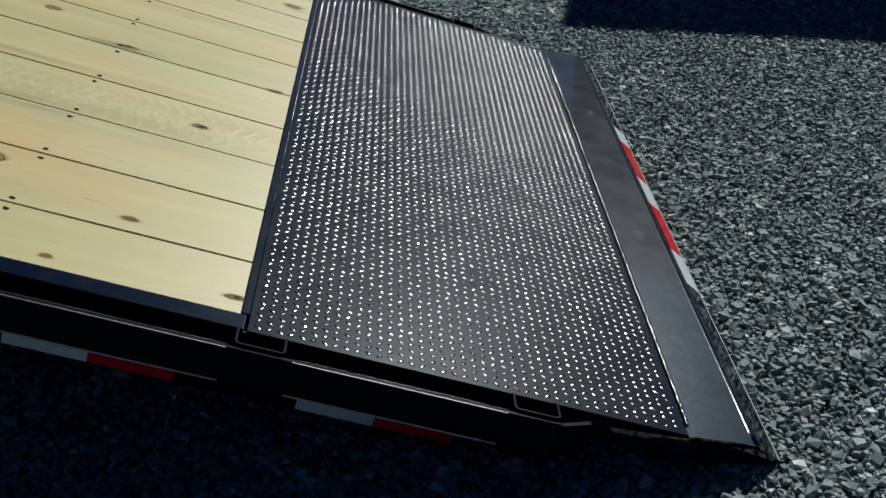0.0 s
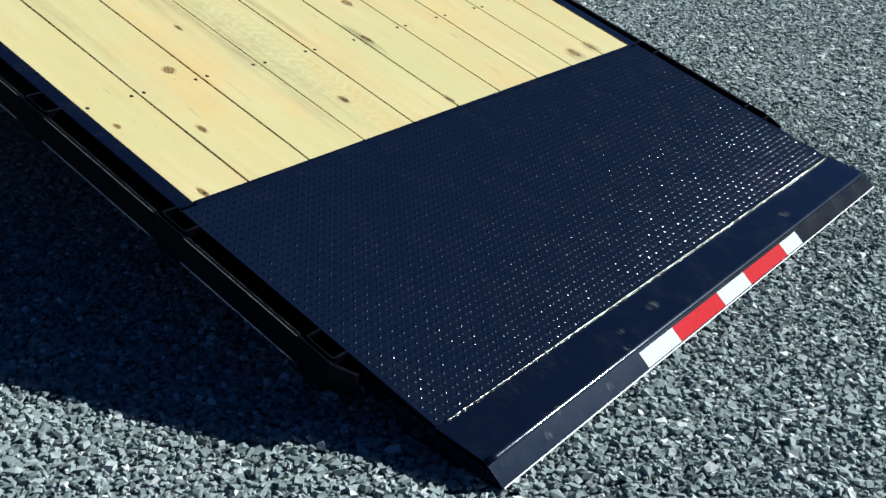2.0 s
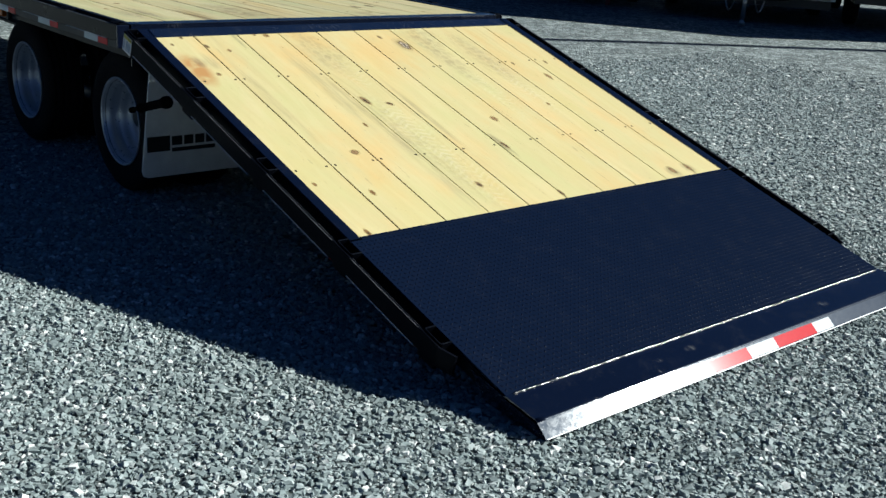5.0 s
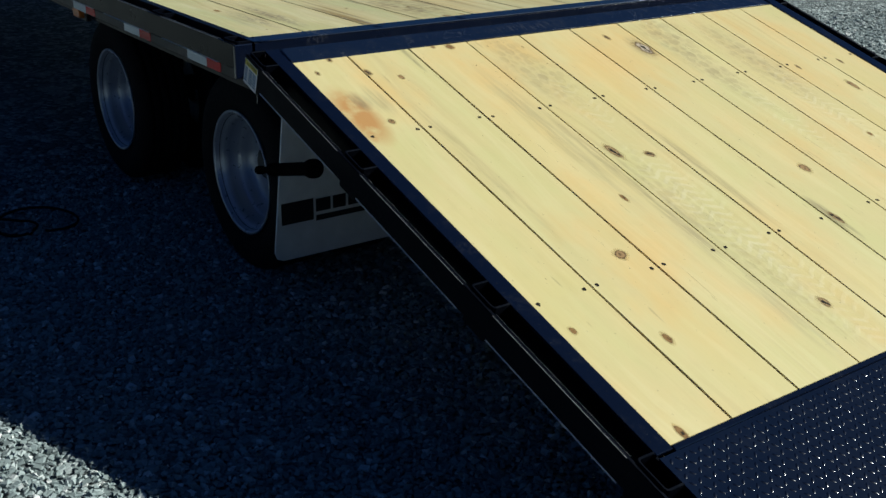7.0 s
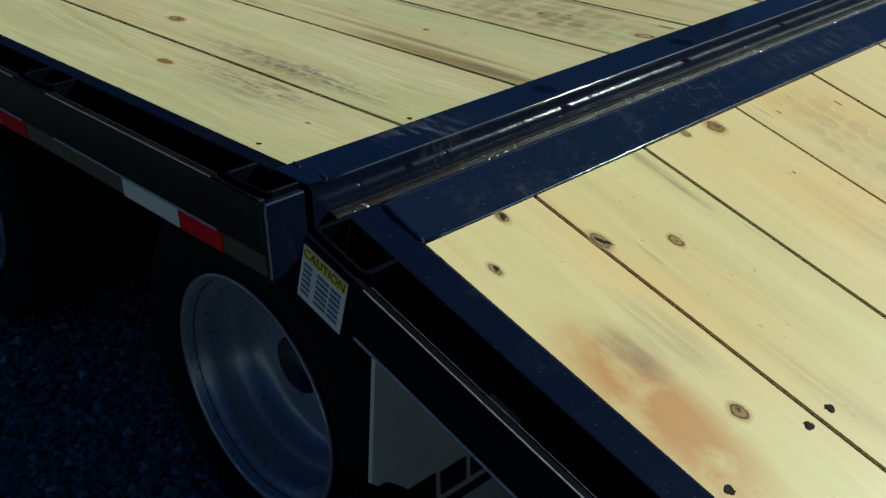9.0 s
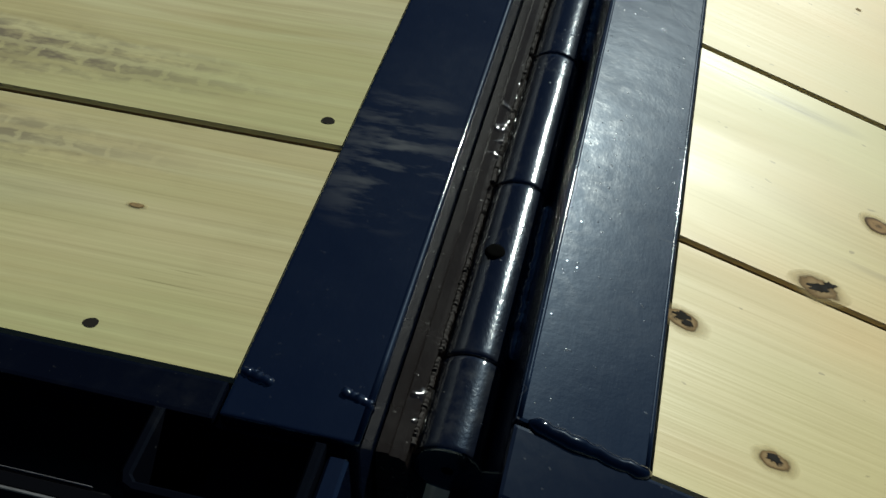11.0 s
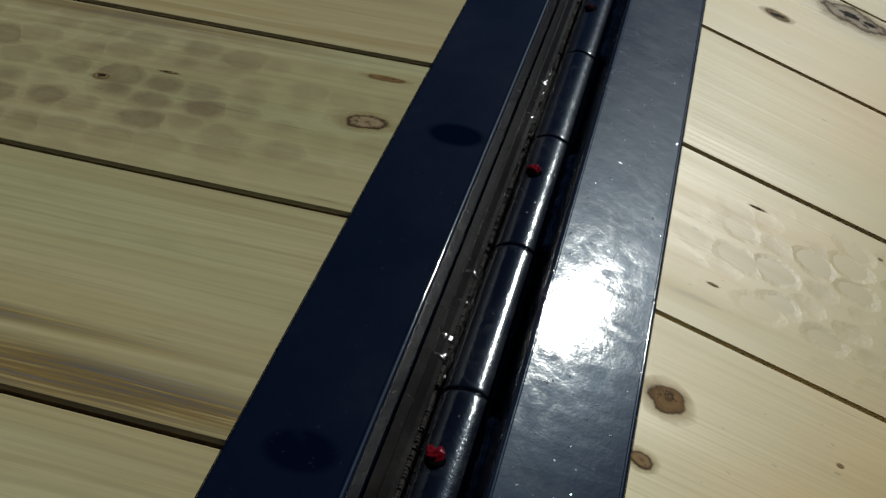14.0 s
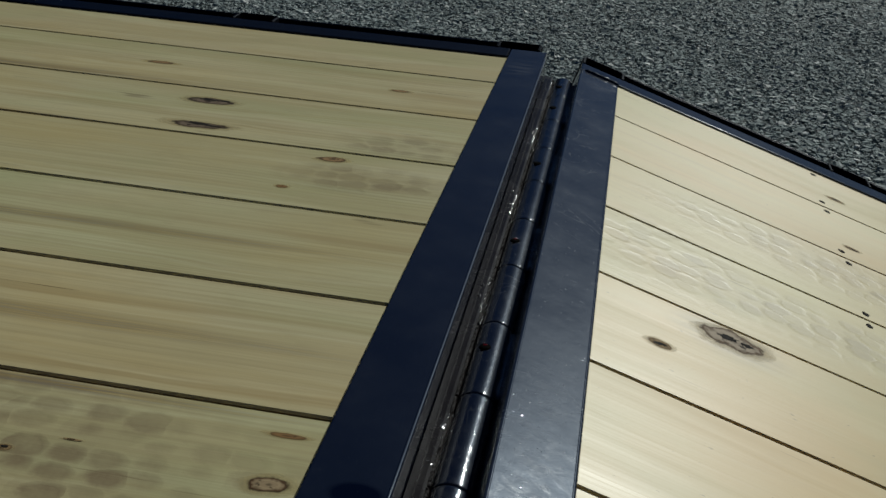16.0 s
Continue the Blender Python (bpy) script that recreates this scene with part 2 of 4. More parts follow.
DECK_STAINS = [
    (-0.40, 0.93, 0.38, 0.125, "t", 1.0), (-0.42, 0.385, 0.27, 0.036, "b", 0.95), (-0.40, 0.290, 0.22, 0.032, "b", 0.7), (-0.40, 0.245, 0.2, 0.03, "d", 0.35),
    (-0.20, 1.66, 0.14, 0.06, "t", 0.8), (-0.17, 1.82, 0.12, 0.06, "t", 0.75), (-0.24, 0.600, 0.34, 0.026, "s", 0.95), (-0.40, 0.640, 0.32, 0.010, "s", 0.8), (-1.8, 0.815, 0.9, 0.016, "s", 0.9), (-2.2, 1.05, 1.0, 0.018, "s", 0.9), (-1.5, 1.295, 0.7, 0.014, "s", 0.9), (-2.8, 1.53, 1.1, 0.022, "s", 0.9), (-1.2, 1.765, 0.6, 0.012, "s", 0.8), (-0.55, 1.16, 0.5, 0.020, "s", 0.5), (-0.6, 1.40, 0.5, 0.014, "s", 0.55), (-0.50, 1.035, 0.42, 0.010, "s", 0.7), (-1.2, 2.02, 0.8, 0.02, "s", 0.6),
    (-1.6, 1.05, 0.9, 0.022, "d", 0.9), (-2.6, 1.55, 1.0, 0.025, "d", 0.8), (-1.3, 0.60, 0.6, 0.014, "d", 0.9), (-0.45, 0.36, 0.12, 0.06, "t", 0.5),
    (-2.3, 1.30, 1.2, 0.030, "r", 0.6), (-1.9, 0.82, 1.1, 0.020, "d", 0.9), (-3.0, 0.58, 1.0, 0.020, "d", 0.9), (-0.7, 0.80, 0.3, 0.012, "d", 0.7),
]
PINE = ((0.68, 0.585, 0.315), (0.64, 0.54, 0.272), (0.58, 0.465, 0.215))
wood_ramp = wood_material("pine_ramp", RAMP_STAINS, PINE, 0.14)
wood_deck = wood_material("pine_deck", DECK_STAINS, ((0.66, 0.60, 0.37), (0.585, 0.51, 0.29), (0.49, 0.40, 0.21)))


def paint_material(name, base, rough, smudge=0.5, scuffs=(), coat=0.0, haze=0.06, coat_rough=0.075, relief=0.10, cloudy=0.2, dull=(), brushed=0.35, water=0.0, grit=0.35, coat_ior=1.5):
    """Glossy enamel on steel with dust, runs and dull patches."""
    g = Graph(name, base_color=base, roughness=rough, ior=1.6, coat_weight=coat)
    if coat:
        g.set("Specular IOR Level", haze)
        g.set("Specular tint", (0.42, 0.66, 1.0))
        g.set("Coat IOR", coat_ior)
    pos = g.coords()
    big = g.noise(pos, 9.0, 5, 0.62)
    small = g.noise(pos, 85.0, 3, 0.6)
    dust = g.math("MULTIPLY", g.span(big, 0.52, 0.78), g.span(small, 0.40, 0.72))
    specks = g.span(g.noise(pos, 250.0, 1, 0.5), 0.735, 0.785)
    marks = g.math("MAXIMUM", g.math("MULTIPLY", dust, smudge * 0.35), g.math("MULTIPLY", specks, smudge * 0.5))
    for cx, cy, rx, ry, strength in scuffs:
        mask = g.math("MULTIPLY", ellipse_mask(g, pos, cx, cy, rx, ry, 0.8), g.span(g.noise(g.scaled(pos, (16.0, 62.0, 40.0)), 1.0, 4, 0.6), 0.46, 0.62))
        marks = g.math("MAXIMUM", marks, g.math("MULTIPLY", mask, strength))
    if water:
        edge = g.math("ABSOLUTE", g.math("SUBTRACT", g.noise(pos, 15.0, 3, 0.55, 0.6), 0.5))
        tide = g.math("MULTIPLY", g.span(edge, 0.011, 0.002), g.span(g.noise(pos, 7.0, 2, 0.5), 0.50, 0.60))
        splash = g.math("MULTIPLY", g.span(g.noise(pos, 55.0, 4, 0.6), 0.60, 0.70), g.span(g.noise(pos, 8.0, 2, 0.5), 0.45, 0.60))
        marks = g.math("MAXIMUM", marks, g.math("MULTIPLY", g.math("MAXIMUM", tide, g.math("MULTIPLY", splash, 0.6)), water))
    g.set("Base color", g.mix(marks, base, (0.22, 0.22, 0.21)))
    g.set("Roughness", g.math("ADD", g.span(big, 0.35, 0.8, rough * 0.9, rough * 1.25), g.math("MULTIPLY", marks, 0.4)))
    if coat:
        worn = g.span(g.noise(g.scaled(pos, (60.0, 9.0, 60.0)), 1.0, 4, 0.65), 0.42, 0.62)
        film = g.span(g.noise(pos, 42.0, 5, 0.7, 1.2), 0.36, 0.60)
        g.set("Coat roughness", g.span(g.math("MAXIMUM", g.math("MULTIPLY", worn, 0.6), film), 0.0, 1.0, coat_rough * (1 - 0.6 * cloudy), coat_rough * (1 + cloudy)))
        if dull:
            wet = None
            for cx, cy, rx, ry in dull:
                one = g.math("MULTIPLY", ellipse_mask(g, pos, cx, cy, rx, ry, 0.25), g.span(g.noise(pos, 30.0, 3, 0.5), 0.30, 0.42))
                wet = one if wet is None else g.math("MAXIMUM", wet, one)
            g.set("Coat weight", g.span(wet, 0.0, 1.0, coat, 0.25))
            g.set("Specular IOR Level", g.span(wet, 0.0, 1.0, haze, 0.0))
    scratch = g.span(g.noise(g.scaled(pos, (420.0, 30.0, 300.0)), 1.0, 3, 0.6), 0.50, 0.75)
    height = g.math("ADD", g.math("ADD", g.noise(pos, 60.0, 3, 0.55), g.math("MULTIPLY", scratch, brushed)), g.math("ADD", g.math("MULTIPLY", specks, 0.7), g.math("MULTIPLY", g.noise(pos, 420.0, 2, 0.6), grit)))
    g.bump(height, relief, 0.0010)
    if coat:
        for link in list(g.tree.links):
            if link.to_socket.name == "Normal" and link.to_node == g.bsdf:
                g.set("Coat normal", link.from_socket)
    return g.mat


NAVY = (0.0018, 0.0030, 0.0085)
black = paint_material("black_enamel", (0.0024, 0.0050, 0.0170), 0.45, 0.10,
                       ((-0.045, 0.335, 0.05, 0.075, 0.36), (-0.04, 2.35, 0.04, 0.08, 0.18)), 1.0, 0.10, 0.05, 0.10, 0.2,
                       ((-0.030, 0.940, 0.027, 0.018), (-0.035, 0.586, 0.026, 0.018)), 0.1, 0.0, 0.35, 1.75)
ramp_black = paint_material("black_enamel_ramp", (0.0026, 0.0046, 0.0128), 0.30, 0.28,
                            ((2.91, 1.88, 0.018, 0.035, 0.45), (2.895, 0.98, 0.016, 0.03, 0.45), (2.90, 0.79, 0.012, 0.016, 0.45), (2.95, 0.74, 0.012, 0.016, 0.4), (3.00, 0.58, 0.012, 0.025, 0.4), (2.97, 0.38, 0.012, 0.016, 0.4), (3.00, 0.31, 0.012, 0.016, 0.45)), 1.0, 0.02, 0.060, 0.04, 0.35, (), 0.0, 0.0, 0.2, 1.75)
flange_black = paint_material("black_flange_scuffed", (0.0060, 0.0112, 0.0265), 0.30, 0.6,
                              ((0.12, 1.15, 0.03, 0.20, 0.12),), 1.0, 0.055, 0.046, 0.12, 0.6, (), 0.04, 0.16, 0.25, 1.75)
rail_face = paint_material("black_rail_face", (0.004, 0.004, 0.005), 0.30, 0.4, (), 0.22, 0.04, 0.16)
plate_black = paint_material("black_tread_plate", (0.0040, 0.0085, 0.0235), 0.31, 0.10, (), 0.0, 0.5, 0.06, 0.10, 0.2, (), 0.0)
plate_black.node_tree.nodes["Principled BSDF"].inputs["Specular IOR Level"].default_value = 0.022
lug_black = paint_material("black_tread_lug", NAVY, 0.15, 0.0, (), 0.0, 0.06, 0.075, 0.05)
lug_black.node_tree.nodes["Principled BSDF"].inputs["IOR"].default_value = 1.95
rail_black = paint_material("black_rail_paint", (0.002, 0.0025, 0.005), 0.50, 0.2, (), 0.04, 0.03)
side_black = paint_material("black_side_channel", (0.0020, 0.0030, 0.0080), 0.45, 0.15, (), 0.30, 0.03)
under_black = paint_material("black_chassis", (0.004, 0.004, 0.005), 0.45, 0.3)


def simple(name, base, rough, metal=0.0, vary=0.25, scale=25.0, bump=0.1):
    g = Graph(name, roughness=rough, metallic=metal)
    pos = g.coords()
    n = g.noise(pos, scale, 4, 0.6)
    g.set("Base color", g.mix(g.span(n, 0.3, 0.75, 0.0, 1.0), base, tuple(c * (1 - vary) for c in base)))
    g.set("Roughness", g.span(g.noise(pos, scale * 3.1, 3, 0.6), 0.3, 0.7, rough * 0.85, min(1.0, rough * 1.2)))
    g.bump(n, bump, 0.001)
    return g.mat


rubber = simple("tyre_rubber", (0.008, 0.008, 0.009), 0.85, 0, 0.3, 40, 0.3)
rubber.node_tree.nodes["Principled BSDF"].inputs["Specular IOR Level"].default_value = 0.12
rim_steel = simple("silver_wheel_paint", (0.36, 0.40, 0.47), 0.30, 0.45, 0.06, 12, 0.01)
tape_red = simple("red_reflective_tape", (0.56, 0.004, 0.012), 0.6, 0, 0.12, 60)
tape_white = simple("white_reflective_tape", (0.66, 0.71, 0.72), 0.5, 0, 0.08, 60)
# rail edges: their sunlit line and sky glint are put into these pale colours
bare_glint_edge = simple("bare_steel_glint", (0.80, 0.81, 0.82), 0.45, 0.0, 0.25, 120)
rubbed_lit_edge = simple("rubbed_lit_paint", (0.26, 0.26, 0.27), 0.45, 0.4, 0.5, 90)
for m in (tape_red, tape_white):
    film = m.node_tree.nodes["Principled BSDF"].inputs
    film["Specular IOR Level"].default_value, film["Coat Weight"].default_value, film["Coat Roughness"].default_value = 0.05, 0.45, 0.09
flap_white = simple("white_mud_flap", (0.80, 0.82, 0.82), 0.5, 0, 0.15, 14)
ink = simple("black_print", (0.008, 0.008, 0.009), 0.5)
amber = simple("amber_lens", (0.55, 0.13, 0.01), 0.15)
label_white = simple("label_white", (0.75, 0.77, 0.78), 0.4)
label_yellow = simple("label_yellow", (0.72, 0.62, 0.06), 0.4)
label_blue = simple("label_blue", (0.06, 0.17, 0.33), 0.4)
strap_yellow = simple("strap_webbing", (0.62, 0.70, 0.03), 0.7)
grease = simple("red_grease", (0.19, 0.004, 0.010), 0.08, 0, 0.4, 90, 0.3)
# dirt and the joint's shade together, put into the plank sides' colour
sawn_edge = simple("dirty_shaded_edge", (0.19, 0.135, 0.07), 0.85, 0, 0.5, 60)
hole_dark = simple("dark_opening", (0.003, 0.003, 0.003), 0.9)
hole_dark.node_tree.nodes["Principled BSDF"].inputs["Specular IOR Level"].default_value = 0.02
screw_mat = simple("weathered_screw", (0.022, 0.019, 0.016), 0.8, 0.0)
screw_mat.node_tree.nodes["Principled BSDF"].inputs["Specular IOR Level"].default_value = 0.1
weld_mat = paint_material("painted_weld", (0.024, 0.021, 0.020), 0.20, 0.8, relief=0.3)
weld_mat.node_tree.nodes["Principled BSDF"].inputs["IOR"].default_value = 2.1
seam_mat = paint_material("painted_seam", (0.010, 0.011, 0.016), 0.17, 0.6)
seam_mat.node_tree.nodes["Principled BSDF"].inputs["IOR"].default_value = 2.0
crack_mat = simple("rusty_crack", (0.012, 0.006, 0.005), 0.7, 0, 0.7, 300, 0.4)
hinge_plate = paint_material("hinge_plate_brown", (0.0075, 0.0052, 0.0048), 0.26, 0.3, relief=0.25, brushed=0.0)
hinge_plate.node_tree.nodes["Principled BSDF"].inputs["Specular IOR Level"].default_value = 0.22
knuckle_black = paint_material("hinge_enamel", (0.0045, 0.0058, 0.0120), 0.30, 0.7, (), 1.0, 0.08, 0.075, 0.30, 0.5, (), 0.0, 0.14, 0.5, 1.95)
white_panel = simple("white_cargo_panel", (0.66, 0.69, 0.70), 0.35, 0, 0.12, 3)
dark_panel = simple("dark_truck_panel", (0.02, 0.022, 0.026), 0.4, 0, 0.2, 3)
red_post = simple("red_post_paint", (0.22, 0.012, 0.015), 0.4)
chrome = simple("chain_steel", (0.5, 0.5, 0.5), 0.3, 0.9)


def knot_material(name, core, ring, halo):
    """A knot: dark heart, ring, and the stained wood round it that fades out."""
    g = Graph(name, roughness=0.7)
    g.set("Specular IOR Level", 0.12)
    pos = g.coords("Generated")
    wob = g.noise(g.coords(), 32.0, 4, 0.65)
    q = g.scaled(pos, (2, 2, 0), (-1, -1, 0))
    nd = g.node("VectorMath", q)
    nd.operation = "LENGTH"
    r = g.math("ADD", nd.outputs["Value"], g.span(wob, 0.3, 0.7, -0.17, 0.17))
    lines = g.span(g.math("SINE", g.math("MULTIPLY", r, 34.0)), -1, 1, 0.0, 0.22)
    colour = g.ramp(r, (0.05, tuple(c * 0.45 for c in core)), (0.20, core), (0.42, core), (0.50, ring), (0.56, tuple(c * 0.7 for c in ring)), (0.66, halo), (1.0, halo))
    colour = g.mix(lines, colour, tuple(c * 0.7 for c in ring))
    crack = g.span(g.noise(g.coords(), 70.0, 4, 0.7), 0.53, 0.60)
    colour = g.mix(g.math("MULTIPLY", crack, g.span(r, 0.52, 0.25)), colour, (0.022, 0.014, 0.008))
    g.set("Base color", colour)
    g.set("Alpha", g.math("MAXIMUM", g.span(r, 0.66, 0.52), g.span(r, 1.0, 0.58, 0.0, 0.42)))
    g.bump(g.noise(g.coords(), 120.0, 3, 0.6), 0.4, 0.001)
    return g.mat


knot_brown = knot_material("knot_brown", (0.27, 0.155, 0.06), (0.18, 0.10, 0.04), (0.52, 0.37, 0.14))
knot_dark = knot_material("knot_dark", (0.34, 0.235, 0.115), (0.22, 0.14, 0.06), (0.52, 0.41, 0.20))
knot_pale = knot_material("knot_grey", (0.34, 0.215, 0.10), (0.12, 0.07, 0.035), (0.54, 0.41, 0.17))
knot_burl = knot_material("knot_burl", (0.20, 0.150, 0.105), (0.06, 0.04, 0.025), (0.46, 0.36, 0.18))
knot_cracked = knot_material("knot_cracked", (0.48, 0.40, 0.30), (0.16, 0.105, 0.06), (0.45, 0.35, 0.16))
knot_ringed = knot_material("knot_ringed", (0.40, 0.30, 0.17), (0.10, 0.055, 0.025), (0.56, 0.45, 0.20))


def gravel_material(name, stones):
    """Crushed grey-green limestone: loose stones take a tone each, the sheet below them a cell pattern of the same size
    with the shade between stones in its colour.
    """
    g = Graph(name, roughness=0.85)
    pos = g.node("NewGeometry").outputs["Position"]
    wide = g.noise(pos, 0.7, 4, 0.6)
    if stones:
        tone = g.node("NewGeometry").outputs["Random Per Island"]
        colour = g.ramp(tone, (0.0, (0.15, 0.185, 0.185)), (0.4, (0.27, 0.33, 0.33)), (0.75, (0.38, 0.44, 0.435)), (0.92, (0.48, 0.53, 0.52)), (0.955, (0.85, 0.87, 0.84)))
        colour = g.mix(g.span(g.noise(pos, 160.0, 3, 0.6), 0.35, 0.75, 0.0, 0.35), colour, (0.13, 0.145, 0.14))
        g.bump(g.noise(pos, 260.0, 3, 0.65), 0.35, 0.0015)
    else:
        cells = g.node("TexVoronoi", pos)
        cells.inputs["Scale"].default_value = 34.0
        split = g.node("SeparateColor", cells.outputs["Color"]).outputs[0]
        # low tones and cell rims go dark: the stones' self-shade is painted in
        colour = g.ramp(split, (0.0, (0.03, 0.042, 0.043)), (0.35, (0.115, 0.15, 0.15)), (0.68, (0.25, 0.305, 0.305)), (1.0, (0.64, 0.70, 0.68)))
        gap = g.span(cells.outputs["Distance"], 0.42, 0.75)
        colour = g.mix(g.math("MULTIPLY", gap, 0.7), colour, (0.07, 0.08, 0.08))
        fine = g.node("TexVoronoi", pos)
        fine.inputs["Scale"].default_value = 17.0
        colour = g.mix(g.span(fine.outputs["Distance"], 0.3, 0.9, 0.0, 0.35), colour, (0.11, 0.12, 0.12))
        clumps = g.node("TexVoronoi", pos)
        clumps.inputs["Scale"].default_value = 11.0
        each = g.node("SeparateColor", clumps.outputs["Color"]).outputs[1]
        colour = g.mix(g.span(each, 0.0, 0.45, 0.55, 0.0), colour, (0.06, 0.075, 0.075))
        colour = g.mix(g.span(each, 0.72, 1.0, 0.0, 0.45), colour, (0.55, 0.61, 0.60))
        tilt = g.math("ADD", g.math("MULTIPLY", split, 0.5), g.math("MULTIPLY", gap, -1.0))
        g.bump(tilt, 0.9, 0.014)
    colour = g.mix(g.span(wide, 0.35, 0.7, 0.0, 0.22), colour, (0.185, 0.215, 0.205))
    g.set("Base color", colour)
    return g.mat


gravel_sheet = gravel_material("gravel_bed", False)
gravel_stone = gravel_material("gravel_stone", True)

# ---- mesh helpers ----


def box(bm, x0, x1, y0, y1, z0, z1, bevel=0.0, segments=1):
    verts = [bm.verts.new((x, y, z)) for x in (x0, x1) for y in (y0, y1) for z in (z0, z1)]
    faces = [bm.faces.new([verts[i] for i in q]) for q in ((0, 1, 3, 2), (4, 6, 7, 5), (0, 4, 5, 1), (2, 3, 7, 6), (0, 2, 6, 4), (1, 5, 7, 3))]
    if bevel:
        edges = list({e for f in faces for e in f.edges})
        bmesh.ops.bevel(bm, geom=edges, offset=bevel, segments=segments, affect="EDGES", profile=0.7)
    return bm


def extrude(bm, profile, y0, y1, axis="y"):
    """A prism: the profile (a, b) is drawn in x, z and runs along y (or in y, z and runs along x)."""
    def at(a, b, c):
        return (a, c, b) if axis == "y" else (c, a, b)
    one = [bm.verts.new(at(a, b, y0)) for a, b in profile]
    two = [bm.verts.new(at(a, b, y1)) for a, b in profile]
    n = len(profile)
    bm.faces.new(one)
    bm.faces.new(two[::-1])
    for i in range(n):
        bm.faces.new((one[i], two[i], two[(i + 1) % n], one[(i + 1) % n]))
    bmesh.ops.recalc_face_normals(bm, faces=bm.faces)
    return bm


def lathe(bm, profile, steps, centre, axis="y"):
    """Turns (radius, along) round an axis through the centre."""
    rings = []
    for r, a in profile:
        ring = []
        for k in range(steps):
            c, s = math.cos(2 * math.pi * k / steps) * r, math.sin(2 * math.pi * k / steps) * r
            p = (c, a, s) if axis == "y" else ((a, c, s) if axis == "x" else (c, s, a))
            ring.append(bm.verts.new(Vector(centre) + Vector(p)))
        rings.append(ring)
    for one, two in zip(rings, rings[1:]):
        for k in range(steps):
            bm.faces.new((one[k], one[(k + 1) % steps], two[(k + 1) % steps], two[k]))
    bmesh.ops.recalc_face_normals(bm, faces=bm.faces)
    return bm


def tube(bm, points, radius, sides=8):
    """A round bar through the points; radius is a number or one for each point."""
    points = [Vector(p) for p in points]
    rings = []
    for i, p in enumerate(points):
        way = (points[min(i + 1, len(points) - 1)] - points[max(i - 1, 0)]).normalized()
        side = way.cross(Vector((0, 0, 1)))
        side = side.normalized() if side.length > 0.05 else Vector((1, 0, 0))
        up = side.cross(way)
        r = radius[i] if isinstance(radius, (list, tuple)) else radius
        rings.append([bm.verts.new(p + (side * math.cos(2 * math.pi * k / sides) + up * math.sin(2 * math.pi * k / sides)) * r) for k in range(sides)])
    for one, two in zip(rings, rings[1:]):
        for k in range(sides):
            bm.faces.new((one[k], one[(k + 1) % sides], two[(k + 1) % sides], two[k]))
    bm.faces.new(rings[0])
    bm.faces.new(rings[-1][::-1])
    bmesh.ops.recalc_face_normals(bm, faces=bm.faces)
    return bm


def weld_bead(bm, a, b, r, seed):
    """A rippled bead of weld metal from a to b."""
    rng = random.Random(seed)
    a, b = Vector(a), Vector(b)
    n = max(4, int((b - a).length / (r * 0.8)))
    pts = [a.lerp(b, i / n) + Vector((rng.uniform(-1, 1), 0, rng.uniform(-1, 1))) * r * 0.22 for i in range(n + 1)]
    return tube(bm, pts, [r * (0.5 if i in (0, n) else 0.8 + 0.4 * (i % 2) * rng.uniform(0.5, 1.2)) for i in range(n + 1)], 6)


def smooth_bead(bm, a, b, r, seed):
    """A broad painted-over weld from a to b."""
    rng = random.Random(seed)
    a, b = Vector(a), Vector(b)
    pts = [a.lerp(b, i / 16) + Vector((rng.uniform(-1, 1), rng.uniform(-1, 1), 0)) * r * 0.18 for i in range(17)]
    return tube(bm, pts, [r * (0.45 if i in (0, 16) else rng.uniform(0.88, 1.1)) for i in range(17)], 10)


def part(name, bm, material, parent=None, label="", smooth=False, kind=""):
    me = bpy.data.meshes.new(name)
    bm.to_mesh(me)
    bm.free()
    if smooth:
        me.polygons.foreach_set("use_smooth", [True] * len(me.polygons))
    if material:
        me.materials.append(material)
    ob = new(name, me)
    ob.parent = parent
    return tagged(ob, label, "", "", kind)


def thing(name, label, category, group="", kind=""):
    ob = new(name)
    ob.empty_display_size = 0.2
    return tagged(ob, label, category, group, kind)


B = bmesh.new

# ---- the trailer: its measures ----
TILT = radians(17.51)      # fall of the dovetail ramp
HINGE_Z = 0.926            # height of the ramp's top plane carried to x = 0
DECK_Z = 0.916
NEAR, FAR = 0.10, 2.51     # outer faces of the side channels
LINES = [0.150, 0.350, 0.587, 0.826, 1.062, 1.302, 1.542, 1.780, 2.016, 2.253, 2.458]
DECK_LINES = [0.127, 0.334, 0.579, 0.813, 1.049, 1.291, 1.529, 1.763, 2.001, 2.247, 2.444]
WOOD_A, WOOD_B = 0.166, 1.891
DECK_END = -7.2
JOINTS = {3: 0.0005, 6: 0.0010, 7: 0.0012, 8: 0.0008, 9: 0.0008}      # half widths of the tight joints of the ramp


def on_ramp(x, z):
    """World x, z as the ramp's own length and height."""
    return (x * math.cos(TILT) - (z - HINGE_Z) * math.sin(TILT), x * math.sin(TILT) + (z - HINGE_Z) * math.cos(TILT))


trailer = thing("flatbed_trailer", "black flatbed trailer with yellow pine deck, dovetail ramp lowered on gravel", "trailer")

# deck frame: perimeter channels and cross members
deck = new("deck_frame")
deck.parent = trailer
tagged(deck, "glossy black steel channel frame of the deck")
bm = B()
box(bm, -0.080, 0.0, NEAR + 0.004, FAR - 0.004, DECK_Z - 0.006, DECK_Z + 0.002, 0.0034, 8)
box(bm, -0.007, -0.0005, NEAR + 0.006, FAR - 0.006, DECK_Z - 0.20, DECK_Z - 0.0055)
part("end_channel", bm, black, deck)
bm = B()
